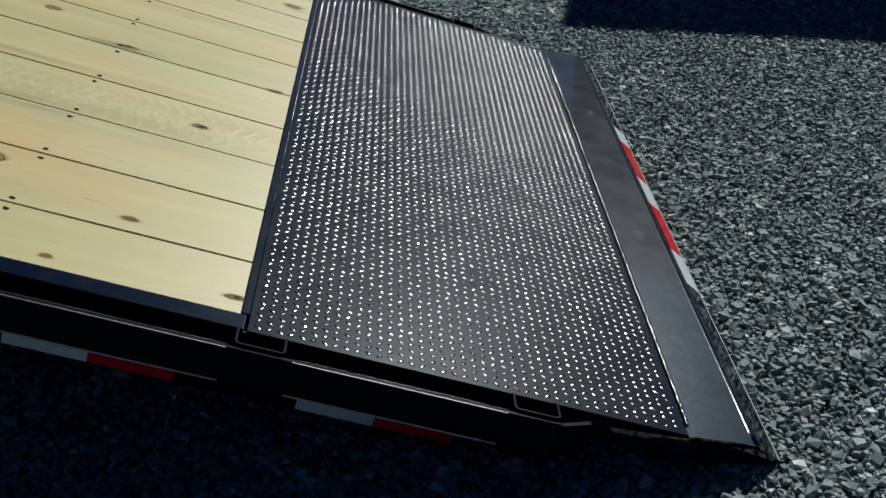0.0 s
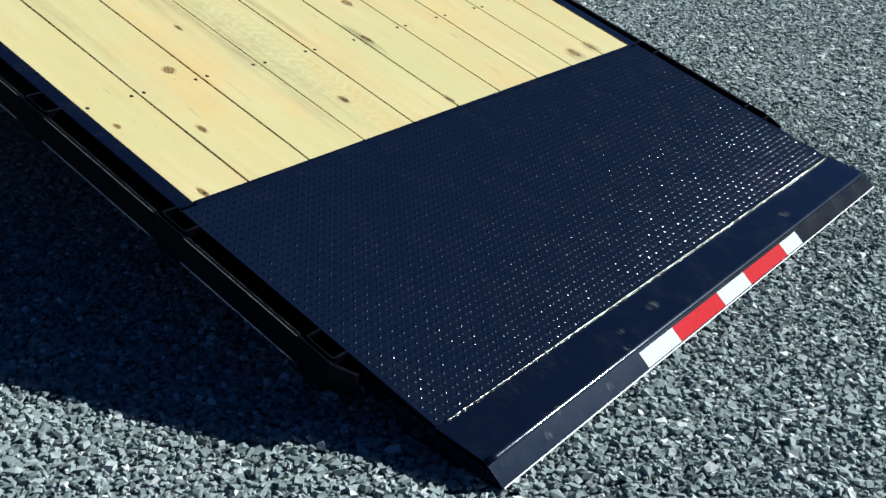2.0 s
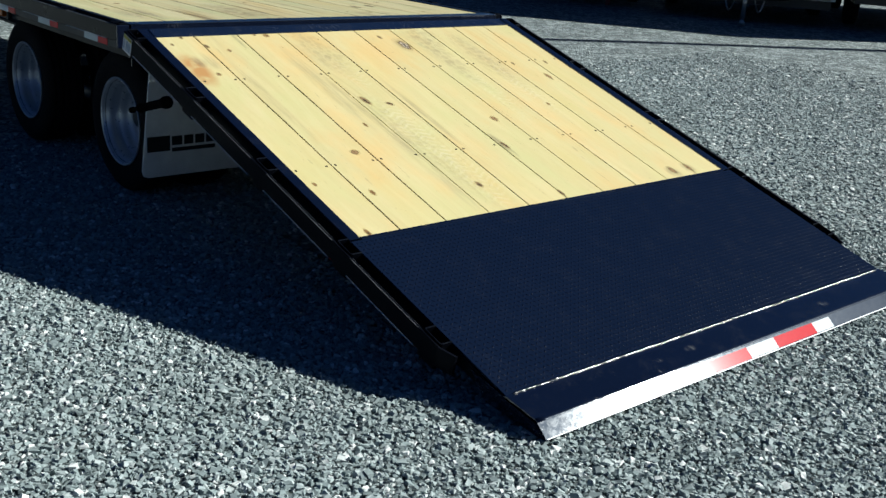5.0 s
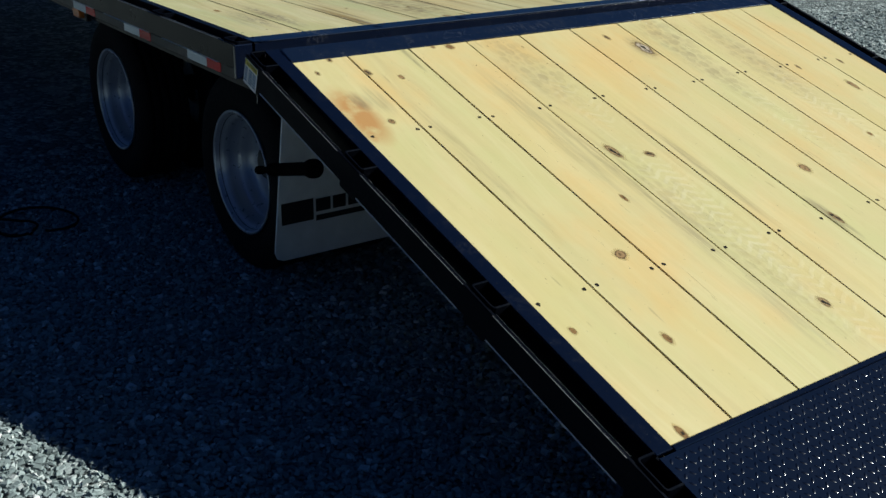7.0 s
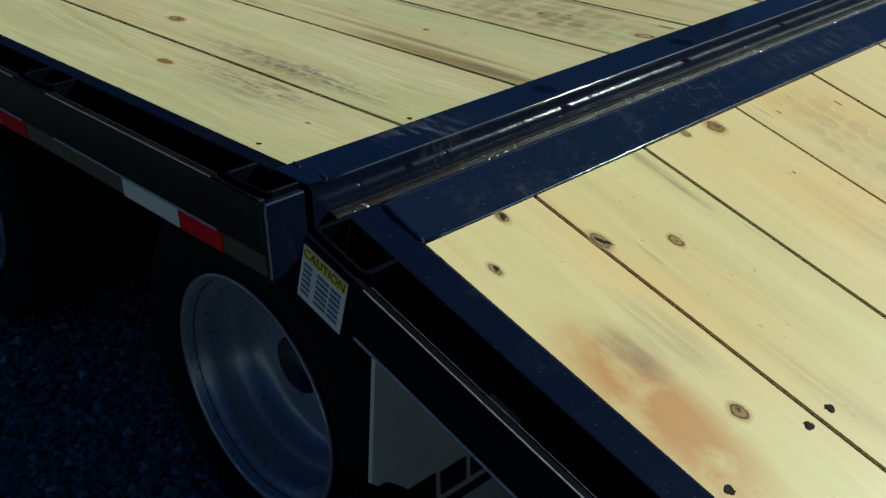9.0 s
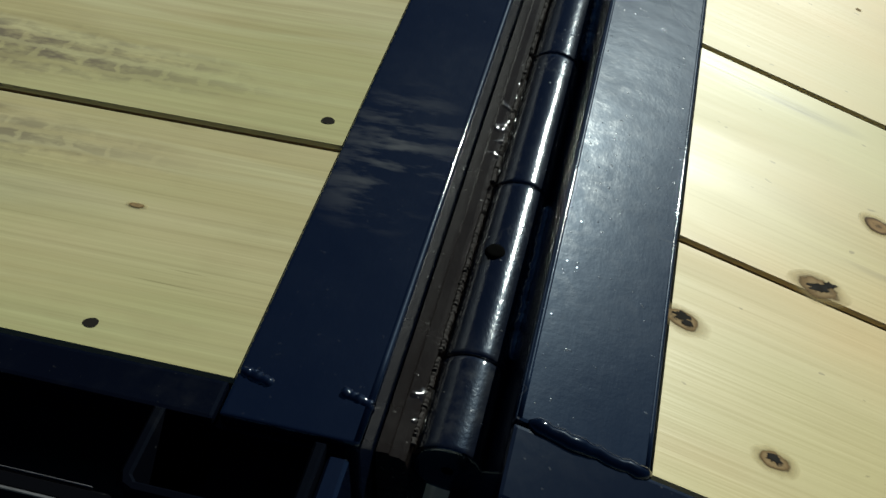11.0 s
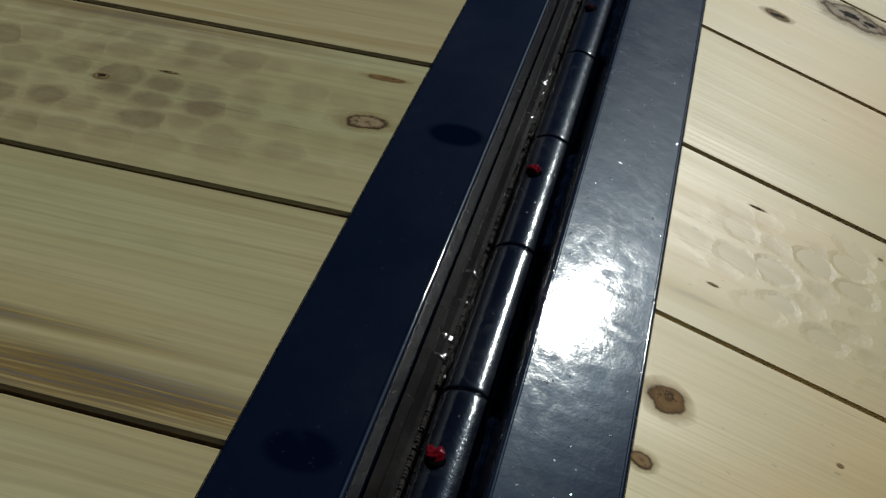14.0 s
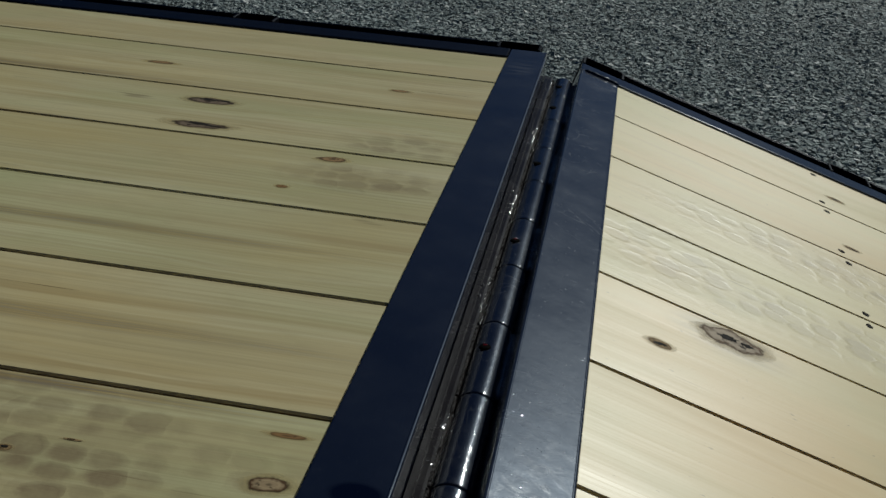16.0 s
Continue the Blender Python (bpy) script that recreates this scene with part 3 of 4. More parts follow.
tube(bm, [(-0.0026, NEAR + 0.006 + (FAR - NEAR - 0.012) * i / 40, DECK_Z - 0.0009) for i in range(41)], 0.0032, 18)
part("rounded_edge", bm, black, deck, "", True)
for y0, y1, o0, o1 in ((NEAR, DECK_LINES[0] - 0.001, NEAR, NEAR + 0.007), (DECK_LINES[-1] + 0.001, FAR, FAR - 0.007, FAR)):
    bm = B()
    box(bm, DECK_END, -0.082, y0, y1, DECK_Z - 0.006, DECK_Z + 0.002, 0.0025, 2)
    box(bm, DECK_END, -0.010, o0, o1, DECK_Z - 0.16, DECK_Z - 0.0055)
    part("side_channel", bm, side_black, deck)
for i in range(18):
    x = -0.5 - i * 0.40
    bm = B()
    box(bm, x, x + 0.05, NEAR + 0.02, FAR - 0.02, DECK_Z - 0.13, DECK_Z - 0.045)
    part("cross_member", bm, under_black, trailer)
for y in (0.78, 1.83):
    bm = B()
    box(bm, DECK_END, -0.02, y - 0.07, y + 0.07, DECK_Z - 0.15, DECK_Z - 0.135)
    box(bm, DECK_END, -0.02, y - 0.006, y + 0.006, DECK_Z - 0.42, DECK_Z - 0.15)
    box(bm, DECK_END, -0.02, y - 0.07, y + 0.07, DECK_Z - 0.435, DECK_Z - 0.42)
    part("main_beam", bm, under_black, trailer)


def plank(x0, x1, y0, y1, top, material, parent, seed, gaps=(0.0018, 0.0018)):
    """A sawn plank, a little cupped and uneven, with eased edges and sides coloured dark for the joint's shade."""
    rng = random.Random(seed)
    bm = B()
    n, rows = 14, []
    lift = 0.0
    e = 0.0024
    for i in range(n + 1):
        x = x0 + (x1 - x0) * i / n
        wob = 0.0012 * math.sin(i * 0.9 + seed) + rng.uniform(-0.0006, 0.0006)
        w0, w1 = y0 + gaps[0] + wob * min(0.8, gaps[0] * 300), y1 - gaps[1] + wob * min(0.5, gaps[1] * 250)
        cup = rng.uniform(0.0001, 0.0003)
        ring = [(w0, -0.038), (w0, lift - e), (w0 + e, lift), ((w0 + w1) / 2, lift - cup), (w1 - e, lift), (w1, lift - e), (w1, -0.038)]
        rows.append([bm.verts.new((x, a, top + b)) for a, b in ring])
    k = len(rows[0])
    for one, two in zip(rows, rows[1:]):
        for j in range(k):
            bm.faces.new((one[j], two[j], two[(j + 1) % k], one[(j + 1) % k])).material_index = int(j in (0, 5))
    bm.faces.new(rows[0])
    bm.faces.new(rows[-1][::-1])
    bmesh.ops.recalc_face_normals(bm, faces=bm.faces)
    ob = part("plank", bm, material, parent)
    ob.data.materials.append(sawn_edge)
    return ob


for i in range(10):
    plank(DECK_END, -0.0815, DECK_LINES[i], DECK_LINES[i + 1], DECK_Z - 0.002, wood_deck, deck, 40 + i)

# ---- ramp: all its parts stand in the ramp's own length, width and height ----
ramp = new("dovetail_ramp")
ramp.parent = trailer
tagged(ramp, "lowered dovetail ramp, black steel frame planked with pine")
bm = B()
box(bm, 0.080, WOOD_A, NEAR + 0.052, FAR - 0.052, -0.006, 0.002, 0.0025, 2)
for y in [0.25 + 0.025 * i for i in range(22)]:
    bmesh.ops.bisect_plane(bm, geom=bm.verts[:] + bm.edges[:] + bm.faces[:], plane_co=(0, y, 0), plane_no=(0, 1, 0))
for v in bm.verts:      # drawn down by its corner weld
    v.co.z -= (v.co.x - 0.080) * math.tan(radians(2.2)) * min(1.0, max(0.0, (0.75 - v.co.y) / 0.40))
box(bm, 0.080, 0.087, NEAR + 0.008, FAR - 0.008, -0.12, -0.0055)
part("end_channel", bm, flange_black, ramp)
for x in (0.0826, WOOD_A - 0.0026):
    bm = B()
    ys = [NEAR + 0.054 + (FAR - NEAR - 0.108) * i / 80 for i in range(81)]
    tube(bm, [(x, y, -0.0008 - (x - 0.080) * math.tan(radians(2.2)) * min(1.0, max(0.0, (0.75 - y) / 0.40))) for y in ys], 0.0031, 18)
    part("rounded_edge", bm, flange_black, ramp, "", True)
for y0, y1, o0, o1 in ((NEAR, LINES[0], NEAR, NEAR + 0.007), (LINES[-1], FAR, FAR - 0.007, FAR)):
    bm = B()
    box(bm, 0.080, WOOD_B + 0.012, y0, y1 - 0.0012 if y0 == NEAR else y1, -0.0055, 0.0022, 0.0025, 2)
    part("side_channel", bm, ramp_black, ramp)
    bm = B()
    web = sorted((o0 + 0.056, o1 + 0.056)) if y0 == NEAR else sorted((o0 - 0.056, o1 - 0.056))
    extrude(bm, [(0.09, -0.0565), (2.66, -0.0565), (2.60, -0.075), (2.35, -0.17), (2.05, -0.198), (0.09, -0.198)], *web)
    extrude(bm, [(0.09, -0.006), (WOOD_B + 0.012, -0.006), (2.66, -0.010), (2.80, -0.02), (2.66, -0.057), (0.09, -0.057)], o0, o1)
    part("side_web", bm, rail_black, ramp)
bm = B()
box(bm, WOOD_B + 0.001, WOOD_B + 0.018, NEAR + 0.052, FAR - 0.052, -0.006, 0.0015, 0.002)
part("edge_bar", bm, ramp_black, ramp)
for i in range(5):
    s = 0.35 + 0.40 * i
    bm = B()
    box(bm, s, s + 0.05, NEAR + 0.01, FAR - 0.01, -0.115, -0.043)
    part("cross_member", bm, under_black, ramp)
ramp.matrix_local = Matrix.Translation((0, 0, HINGE_Z)) @ Matrix.Rotation(TILT, 4, "Y")
for i in range(10):
    plank(WOOD_A + 0.0015, WOOD_B - 0.0005, LINES[i], LINES[i + 1], -0.002, wood_ramp, ramp, 70 + i, [JOINTS.get(k, 0.0014) for k in (i, i + 1)])

# tread plate with raised lugs
bm = B()
box(bm, WOOD_B + 0.019, 2.822, NEAR + 0.002, FAR - 0.002, -0.007, -0.001)
plate = part("tread_plate", bm, plate_black, ramp, "black diamond tread plate")


def lugs(s0, s1, y0, y1, pitch):
    """The lens-shaped lugs of the tread plate, turned crosswise in a chequer, as one mesh."""
    verts, faces = [], []
    rng = random.Random(21)
    half, wide, high, k8 = 0.0096, 0.0044, 0.00132, 10
    shape = []
    for f, h in ((1.0, 0.0), (0.78, 0.39), (0.52, 0.73), (0.25, 0.94)):
        for k in range(k8):
            q = 2 * math.pi * k / k8
            shape.append((half * f * math.cos(q), wide * f * math.sin(q), high * h))
    n, m = int((s1 - s0) / pitch), int((y1 - y0) / pitch)
    for i in range(n):
        for j in range(m):
            turn = radians(45 if (i + j) % 2 else -45)
            c, s = math.cos(turn), math.sin(turn)
            cx, cy = s0 + pitch * (i + 0.5), y0 + pitch * (j + 0.5)
            base = len(verts)
            lift = rng.uniform(0.72, 1.12)
            verts += [(cx + a * c - b * s, cy + a * s + b * c, -0.0012 + h * lift) for a, b, h in shape]
            for ring in range(3):
                o = base + ring * k8
                faces += [(o + k, o + (k + 1) % k8, o + k8 + (k + 1) % k8, o + k8 + k) for k in range(k8)]
            verts.append((cx, cy, -0.0012 + high * lift))
            faces += [(base + 3 * k8 + k, base + 3 * k8 + (k + 1) % k8, base + 4 * k8) for k in range(k8)]
    me = bpy.data.meshes.new("tread_pattern")
    me.from_pydata(verts, [], faces)
    me.polygons.foreach_set("use_smooth", [True] * len(faces))
    me.materials.append(lug_black)
    ob = new("tread_pattern", me)
    ob.parent = ramp
    return tagged(ob, "raised black lugs of the tread plate", "", "", "stuff")


lugs(WOOD_B + 0.025, 2.815, NEAR + 0.01, FAR - 0.01, 0.0218)

# tail: bent plate that rests on the gravel, with its weld and reflective tape
BEND = [radians(10.6 + 30.8 * k / 36) for k in range(37)]
TAIL = [on_ramp(*p) for p in [(2.688, 0.0770), (2.700, 0.0770)]
        + [(2.8274 + 0.022 * (math.sin(a) - math.sin(BEND[0])), 0.0531 + 0.022 * (math.cos(a) - math.cos(BEND[0]))) for a in BEND]
        + [(2.886, 0.0057), (2.880, 0.000), (2.835, 0.0400), (2.688, 0.066)]]
bm = B()
extrude(bm, TAIL, NEAR - 0.004, FAR + 0.004)
part("tail_plate", bm, ramp_black, ramp, "bent black steel tail edge")
bm = B()
core = on_ramp(2.8234, 0.0315)
tube(bm, [(core[0], NEAR - 0.0035 + (FAR - NEAR + 0.007) * i / 60, core[1]) for i in range(61)], 0.0222, 64)
part("rolled_bend", bm, ramp_black, ramp, "", True)
for y0, y1 in ((NEAR - 0.004, NEAR + 0.004), (FAR - 0.004, FAR + 0.004)):
    bm = B()
    extrude(bm, [on_ramp(*p) for p in ((2.52, 0.108), (2.690, 0.072), (2.832, 0.050), (2.879, -0.002), (2.60, 0.02))], y0, y1)
    part("tail_gusset", bm, ramp_black, ramp)
bm = B()
weld_bead(bm, (2.823, NEAR + 0.03, 0.000), (2.823, FAR - 0.03, 0.000), 0.0055, 3)
part("weld_seam", bm, seam_mat, ramp, "glossy rippled weld seam", True)


def face_strip(bm, x0, z0, x1, z1, y0, y1, proud):
    """A thin sheet on the sloping face between two points of the section."""
    a, b = Vector(on_ramp(x0, z0)), Vector(on_ramp(x1, z1))
    out = Vector((-(b - a).y, (b - a).x)).normalized()
    if out.x < 0:
        out = -out
    return extrude(bm, [tuple(a + out * 0.0002), tuple(a + out * proud), tuple(b + out * proud), tuple(b + out * 0.0002)], y0, y1)


for y0, y1, m in ((0.757, 0.941, tape_white), (0.942, 1.220, tape_red), (1.221, 1.403, tape_white), (1.404, 1.682, tape_red), (1.683, 1.812, tape_white)):
    bm = B()
    face_strip(bm, 2.8465, 0.0406, 2.8815, 0.0097, y0, y1, 0.0012)
    part("reflective_tape", bm, m, ramp, "red reflective tape" if m is tape_red else "white reflective tape")


bm = B()
face_strip(bm, 2.8838, 0.0077, 2.8862, 0.0056, NEAR, FAR, 0.0010)
part("worn_edge", bm, bare_glint_edge, ramp, "tail edge worn to bright steel")


def stake_pocket(s, y_in, side, parent, top):
    """A bent steel pocket, open at its top, welded to the side channel. side: -1 near, 1 far."""
    bm = B()
    length, wall, r = 0.098, 0.0065, 0.010
    z0, z1 = top - 0.105, top + 0.004
    plan = [(0, 0), (0, 0.0528 - r), (r * 0.3, 0.0528 - r * 0.3), (r, 0.0528), (length - r, 0.0528), (length - r * 0.3, 0.0528 - r * 0.3), (length, 0.0528 - r), (length, 0),
            (length - wall, 0), (length - wall, 0.0528 - r), (length - r, 0.0528 - wall), (r, 0.0528 - wall), (wall, 0.0528 - r), (wall, 0)]
    low = [bm.verts.new((s + a, y_in + side * b, z0)) for a, b in plan]
    high = [bm.verts.new((s + a, y_in + side * b, z1)) for a, b in plan]
    n = len(plan)
    for i in range(n):
        bm.faces.new((low[i], low[(i + 1) % n], high[(i + 1) % n], high[i]))
    for ring in (low, high):
        for i in range(6):
            bm.faces.new((ring[i], ring[i + 1], ring[n - 2 - i], ring[n - 1 - i]))
    bmesh.ops.recalc_face_normals(bm, faces=bm.faces)
    bmesh.ops.bevel(bm, geom=[e for e in bm.edges if abs(e.verts[0].co.z - z1) < 1e-5 and abs(e.verts[1].co.z - z1) < 1e-5 and len({f.normal.z > 0.9 for f in e.link_faces}) == 2], offset=0.0015, segments=1, affect="EDGES")
    return part("stake_pocket", bm, rail_black, parent)


def rub_rail(s0, s1, y_in, side, parent, top):
    """The flat bar that runs past all pockets of one side, with the lip below it."""
    bm = B()
    box(bm, s0, s1, *sorted((y_in + side * 0.0532, y_in + side * 0.064)), top - 0.078, top - 0.001, 0.002)
    rail = part("rub_rail", bm, rail_face if parent is deck else rail_black, parent)
    if parent is deck:
        bm = B()
        box(bm, s0, s1, *sorted((y_in + side * 0.049, y_in + side * 0.061)), top - 0.112, top - 0.079, 0.0015)
        part("rail_lip", bm, under_black, parent)
    return rail


def bright_edges(s0, s1, y_in, side, parent, top):
    """Pale strips on the bar's rubbed upper edges and worn foot between two pockets; sunlit line and sky glint are in
    their colour.
    """
    outer, inner = y_in + side * 0.064, y_in + side * 0.0532
    for a, b in ((outer, outer + side * 0.0005), (inner, inner - side * 0.0005)):
        bm = B()
        box(bm, s0, s1, *sorted((a - side * 0.0008, b)), top - 0.0020, top - 0.0004)
        part("worn_edge", bm, rubbed_lit_edge, parent, "rubbed rail edge, paler for its sunlit top")
    bm = B()
    extrude(bm, [(outer - side * 0.001, top - 0.0764), (outer + side * 0.0020, top - 0.0786), (outer - side * 0.001, top - 0.0792)], s0, s1, "x")
    part("worn_edge", bm, bare_glint_edge, parent, "worn rail foot with a sky glint in its pale colour")


def side_tapes(tapes, y0, y1, z0, z1, parent):
    for a, b, m in tapes:
        bm = B()
        box(bm, a, b, *sorted((y0, y1)), z0, z1)
        part("reflective_tape", bm, m, parent, "red reflective tape" if m is tape_red else "white reflective tape")


RAMP_POCKETS = [0.080, 0.668, 1.285, 1.890, 2.436]
for y_in, side in ((NEAR, -1), (FAR, 1)):
    for s in RAMP_POCKETS:
        stake_pocket(s, y_in, side, ramp, 0.0)
    rub_rail(RAMP_POCKETS[0], 2.536, y_in, side, ramp, -0.001)
    for a, b in zip(RAMP_POCKETS, RAMP_POCKETS[1:]):
        bright_edges(a + 0.112, b - 0.012, y_in, side, ramp, -0.001)
        if side < 0 and a > 1.2:
            mid = 1.486 if a < 1.5 else 2.064
            side_tapes([(max(mid - 0.02, a + 0.1), mid + 0.142, tape_white), (mid + 0.143, mid + 0.31, tape_red)], y_in - side * 0.0545, y_in - side * 0.0558, -0.195, -0.146, ramp)
    bm = B()
    o = y_in + side * 0.064
    extrude(bm, [(2.536, -0.080), (2.536, -0.003), (2.600, -0.003), (2.606, -0.080)], *sorted((o, o - side * 0.010)))
    cap = part("rail_end", bm, rail_black, ramp)
    for v in cap.data.vertices:
        v.co.y -= side * 0.030 * max(0.0, (v.co.x - 2.536) / 0.07)

DECK_POCKETS = [-0.115 - 0.606 * i for i in range(12)]
for y_in, side in ((NEAR, -1), (FAR, 1)):
    for s in DECK_POCKETS:
        stake_pocket(s, y_in, side, deck, DECK_Z)
    rub_rail(DECK_END, -0.0165, y_in, side, deck, DECK_Z - 0.001)
    for a, b in zip(DECK_POCKETS[1:], DECK_POCKETS):
        if side < 0:
            bright_edges(a + 0.112, b - 0.012, y_in, side, deck, DECK_Z - 0.001)
            end = b - 0.004
            side_tapes([(end - 0.270, end - 0.111, tape_white), (end - 0.110, end, tape_red)], y_in - 0.0612, y_in - 0.0625, DECK_Z - 0.112, DECK_Z - 0.0805, deck)
bm = B()
box(bm, -0.016, -0.004, NEAR - 0.064, NEAR - 0.001, DECK_Z - 0.112, DECK_Z - 0.004, 0.002)
part("rail_end", bm, black, deck)

# ---- hinge ----
PIPE_X, PIPE_Z, PIPE_R = 0.042, 0.853, 0.0235

bm = B()
extrude(bm, [(0.001, DECK_Z - 0.0420), (0.0085, DECK_Z - 0.0420), (0.0092, DECK_Z - 0.0440), (0.0150, DECK_Z - 0.0445), (0.0185, DECK_Z - 0.047), (0.020, DECK_Z - 0.055), (0.020, DECK_Z - 0.16), (0.001, DECK_Z - 0.16)], NEAR + 0.03, FAR - 0.03)
hinge = part("hinge", bm, hinge_plate, trailer, "long black barrel hinge with welded knuckles")


def crust(bm, x0, x1, y0, y1, z, high, seed):
    """A patch of lumpy weld metal laid over the leaf and the barrel's root."""
    nx, ny = 9, max(10, int((y1 - y0) / 0.0016))
    rows = []
    for j in range(ny + 1):
        v = j / ny
        row = []
        for i in range(nx + 1):
            u = i / nx
            p = Vector((x0 + (x1 - x0) * u, y0 + (y1 - y0) * v, seed * 0.7))
            lump = 0.55 + 0.9 * noise.noise(p * 95.0) + 0.45 * noise.noise(p * 230.0)
            rim = min(1.0, 5 * min(u, 1 - u)) * min(1.0, 9 * min(v, 1 - v))
            row.append(bm.verts.new((p.x + 0.0012 * noise.noise(p * 180.0 + Vector((9, 0, 0))), p.y, z - 0.004 - 0.004 * u + (0.004 + high * max(0.0, lump)) * rim)))
        rows.append(row)
    for one, two in zip(rows, rows[1:]):
        for i in range(nx):
            bm.faces.new((one[i], one[i + 1], two[i + 1], two[i]))
    return bm


edges = [0.140]
y = 0.212
while y < 2.42:
    edges.append(y)
    y += 0.1635
edges.append(2.472)
for n, (a, b) in enumerate(zip(edges, edges[1:])):
    bm = B()
    r = PIPE_R
    lathe(bm, [(0.004, a), (r - 0.003, a), (r - 0.0005, a + 0.0006), (r, a + 0.0014), (r, a + 0.004), (r, b - 0.0052), (r, b - 0.0026), (r - 0.0005, b - 0.0018), (r - 0.003, b - 0.0012), (0.004, b - 0.0012)], 28, (PIPE_X, 0, PIPE_Z))
    part("knuckle", bm, knuckle_black, hinge, "", True)
    bm = B()
    if n % 2 == 0:
        crust(bm, 0.007, 0.0225, a + 0.012, b - 0.022, DECK_Z - 0.0470, 0.0050, n)
    else:
        weld_bead(bm, (0.064, a + 0.010, PIPE_Z + 0.012), (0.064, b - 0.010, PIPE_Z + 0.012), 0.0048, n)
    part("knuckle_weld", bm, weld_mat, hinge, "shiny painted weld beads", True)
    bm = B()
    weld_bead(bm, (0.0198, a + 0.002, PIPE_Z + 0.0150), (0.0198, b - 0.002, PIPE_Z + 0.0150), 0.0019, 50 + n)
    part("torn_joint", bm, crack_mat, hinge, "torn rusty joint beside the barrel")
bm = B()
extrude(bm, [(0.0645, PIPE_Z - 0.02), (0.0655, PIPE_Z + 0.008), (0.0680, PIPE_Z + 0.012), (0.0710, PIPE_Z + 0.013), (0.0745, PIPE_Z + 0.010), (0.0760, PIPE_Z - 0.02)], NEAR + 0.05, FAR - 0.05)
part("leaf", bm, hinge_plate, hinge, "black hinge leaf strip")
for n, y in enumerate((0.302, 0.636, 0.968, 1.292, 1.600, 1.925, 2.250, 2.40)):
    bm = B()
    up = PIPE_Z + PIPE_R
    # a closed, slightly raised button; the hole's inner shade is its black colour
    lathe(bm, [(0.0, up + 0.0012), (0.0045, up + 0.0016), (0.0062, up + 0.0010), (0.0075, up - 0.0010)], 14, (PIPE_X - 0.005, y, 0), "z")
    part("grease_hole", bm, hole_dark, hinge, "", True)
    if n in (1, 2, 3, 4, 7):
        rng = random.Random(n)
        bm = B()
        size = 1.0 if n < 3 else 0.5
        bmesh.ops.create_icosphere(bm, subdivisions=4, radius=0.0062 * size)
        for v in bm.verts:
            lump = 1.0 + 0.55 * noise.noise(v.co * 230.0 + Vector((n * 3.1, 0, 0))) + 0.25 * noise.noise(v.co * 560.0)
            p = Vector((v.co.x * 1.15, v.co.y * 1.0 + 0.003, v.co.z * 0.55)) * lump
            v.co = p + Vector((PIPE_X - 0.006, y, up - 14 * (p.x - 0.002) ** 2))
        part("grease_blob", bm, grease, hinge, "smear of wet red grease", True)
bm = B()
smooth_bead(bm, (-0.078, 0.136, DECK_Z + 0.000), (-0.058, 0.130, DECK_Z + 0.000), 0.0042, 8)
part("corner_weld", bm, black, deck, "", True)
bm = B()
smooth_bead(bm, (-0.020, 0.136, DECK_Z + 0.000), (0.001, 0.130, DECK_Z - 0.001), 0.0042, 9)
part("corner_weld", bm, black, deck, "", True)
bm = B()
smooth_bead(bm, (0.088, NEAR + 0.052, 0.001), (0.166, NEAR + 0.050, 0.000), 0.0058, 5)
part("corner_weld", bm, ramp_black, ramp, "", True)
bm = B()
smooth_bead(bm, (0.088, FAR - 0.052, 0.001), (0.166, FAR - 0.052, 0.001), 0.006, 6)
part("corner_weld", bm, ramp_black, ramp, "", True)

# ---- knots, screws ----


def knot(cx, cy, a, b, turn, material, parent, top, seed):
    """A knot: an uneven disc, a hair proud of the plank."""
    rng = random.Random(seed)
    bm = B()
    n = 24
    c, s = math.cos(radians(turn)), math.sin(radians(turn))
    ph = rng.uniform(0, 6)
    ring = []
    for k in range(n):
        q = 2 * math.pi * k / n
        w = 1.45 * (1 + 0.08 * math.sin(2 * q + ph) + 0.05 * math.sin(3 * q + 2 * ph))
        u, v = a * w * 1.15 * math.cos(q), b * w * math.sin(q)
        ring.append(bm.verts.new((cx + u * c - v * s, cy + u * s + v * c, top)))
    bm.faces.new(ring)
    torn = {"knot_dark": 0.60, "knot_burl": 0.50, "knot_cracked": 0.40}.get(material.name, 0.0)
    if torn and a > 0.006:
        for lobe in range(1 if a < 0.012 else 2):      # torn-out black pockets
            du, dv = a * (rng.uniform(-0.2, 0.1) + 0.5 * lobe), b * rng.uniform(-0.35, 0.35)
            size = torn * (1.0 if lobe == 0 else 0.6)
            hole = []
            for k in range(20):
                q = 2 * math.pi * k / 20
                w = size * rng.uniform(0.5, 1.05)
                u, v = du + a * w * 1.1 * math.cos(q), dv + b * w * (0.75 if lobe == 0 else 0.9) * math.sin(q)
                hole.append(bm.verts.new((cx + u * c - v * s, cy + u * s + v * c, top + 0.0002 + 0.0001 * lobe)))
            bm.faces.new(hole).material_index = 1
    ob = part("knot", bm, material, parent, "", True)
    ob.data.materials.append(screw_mat)
    return ob


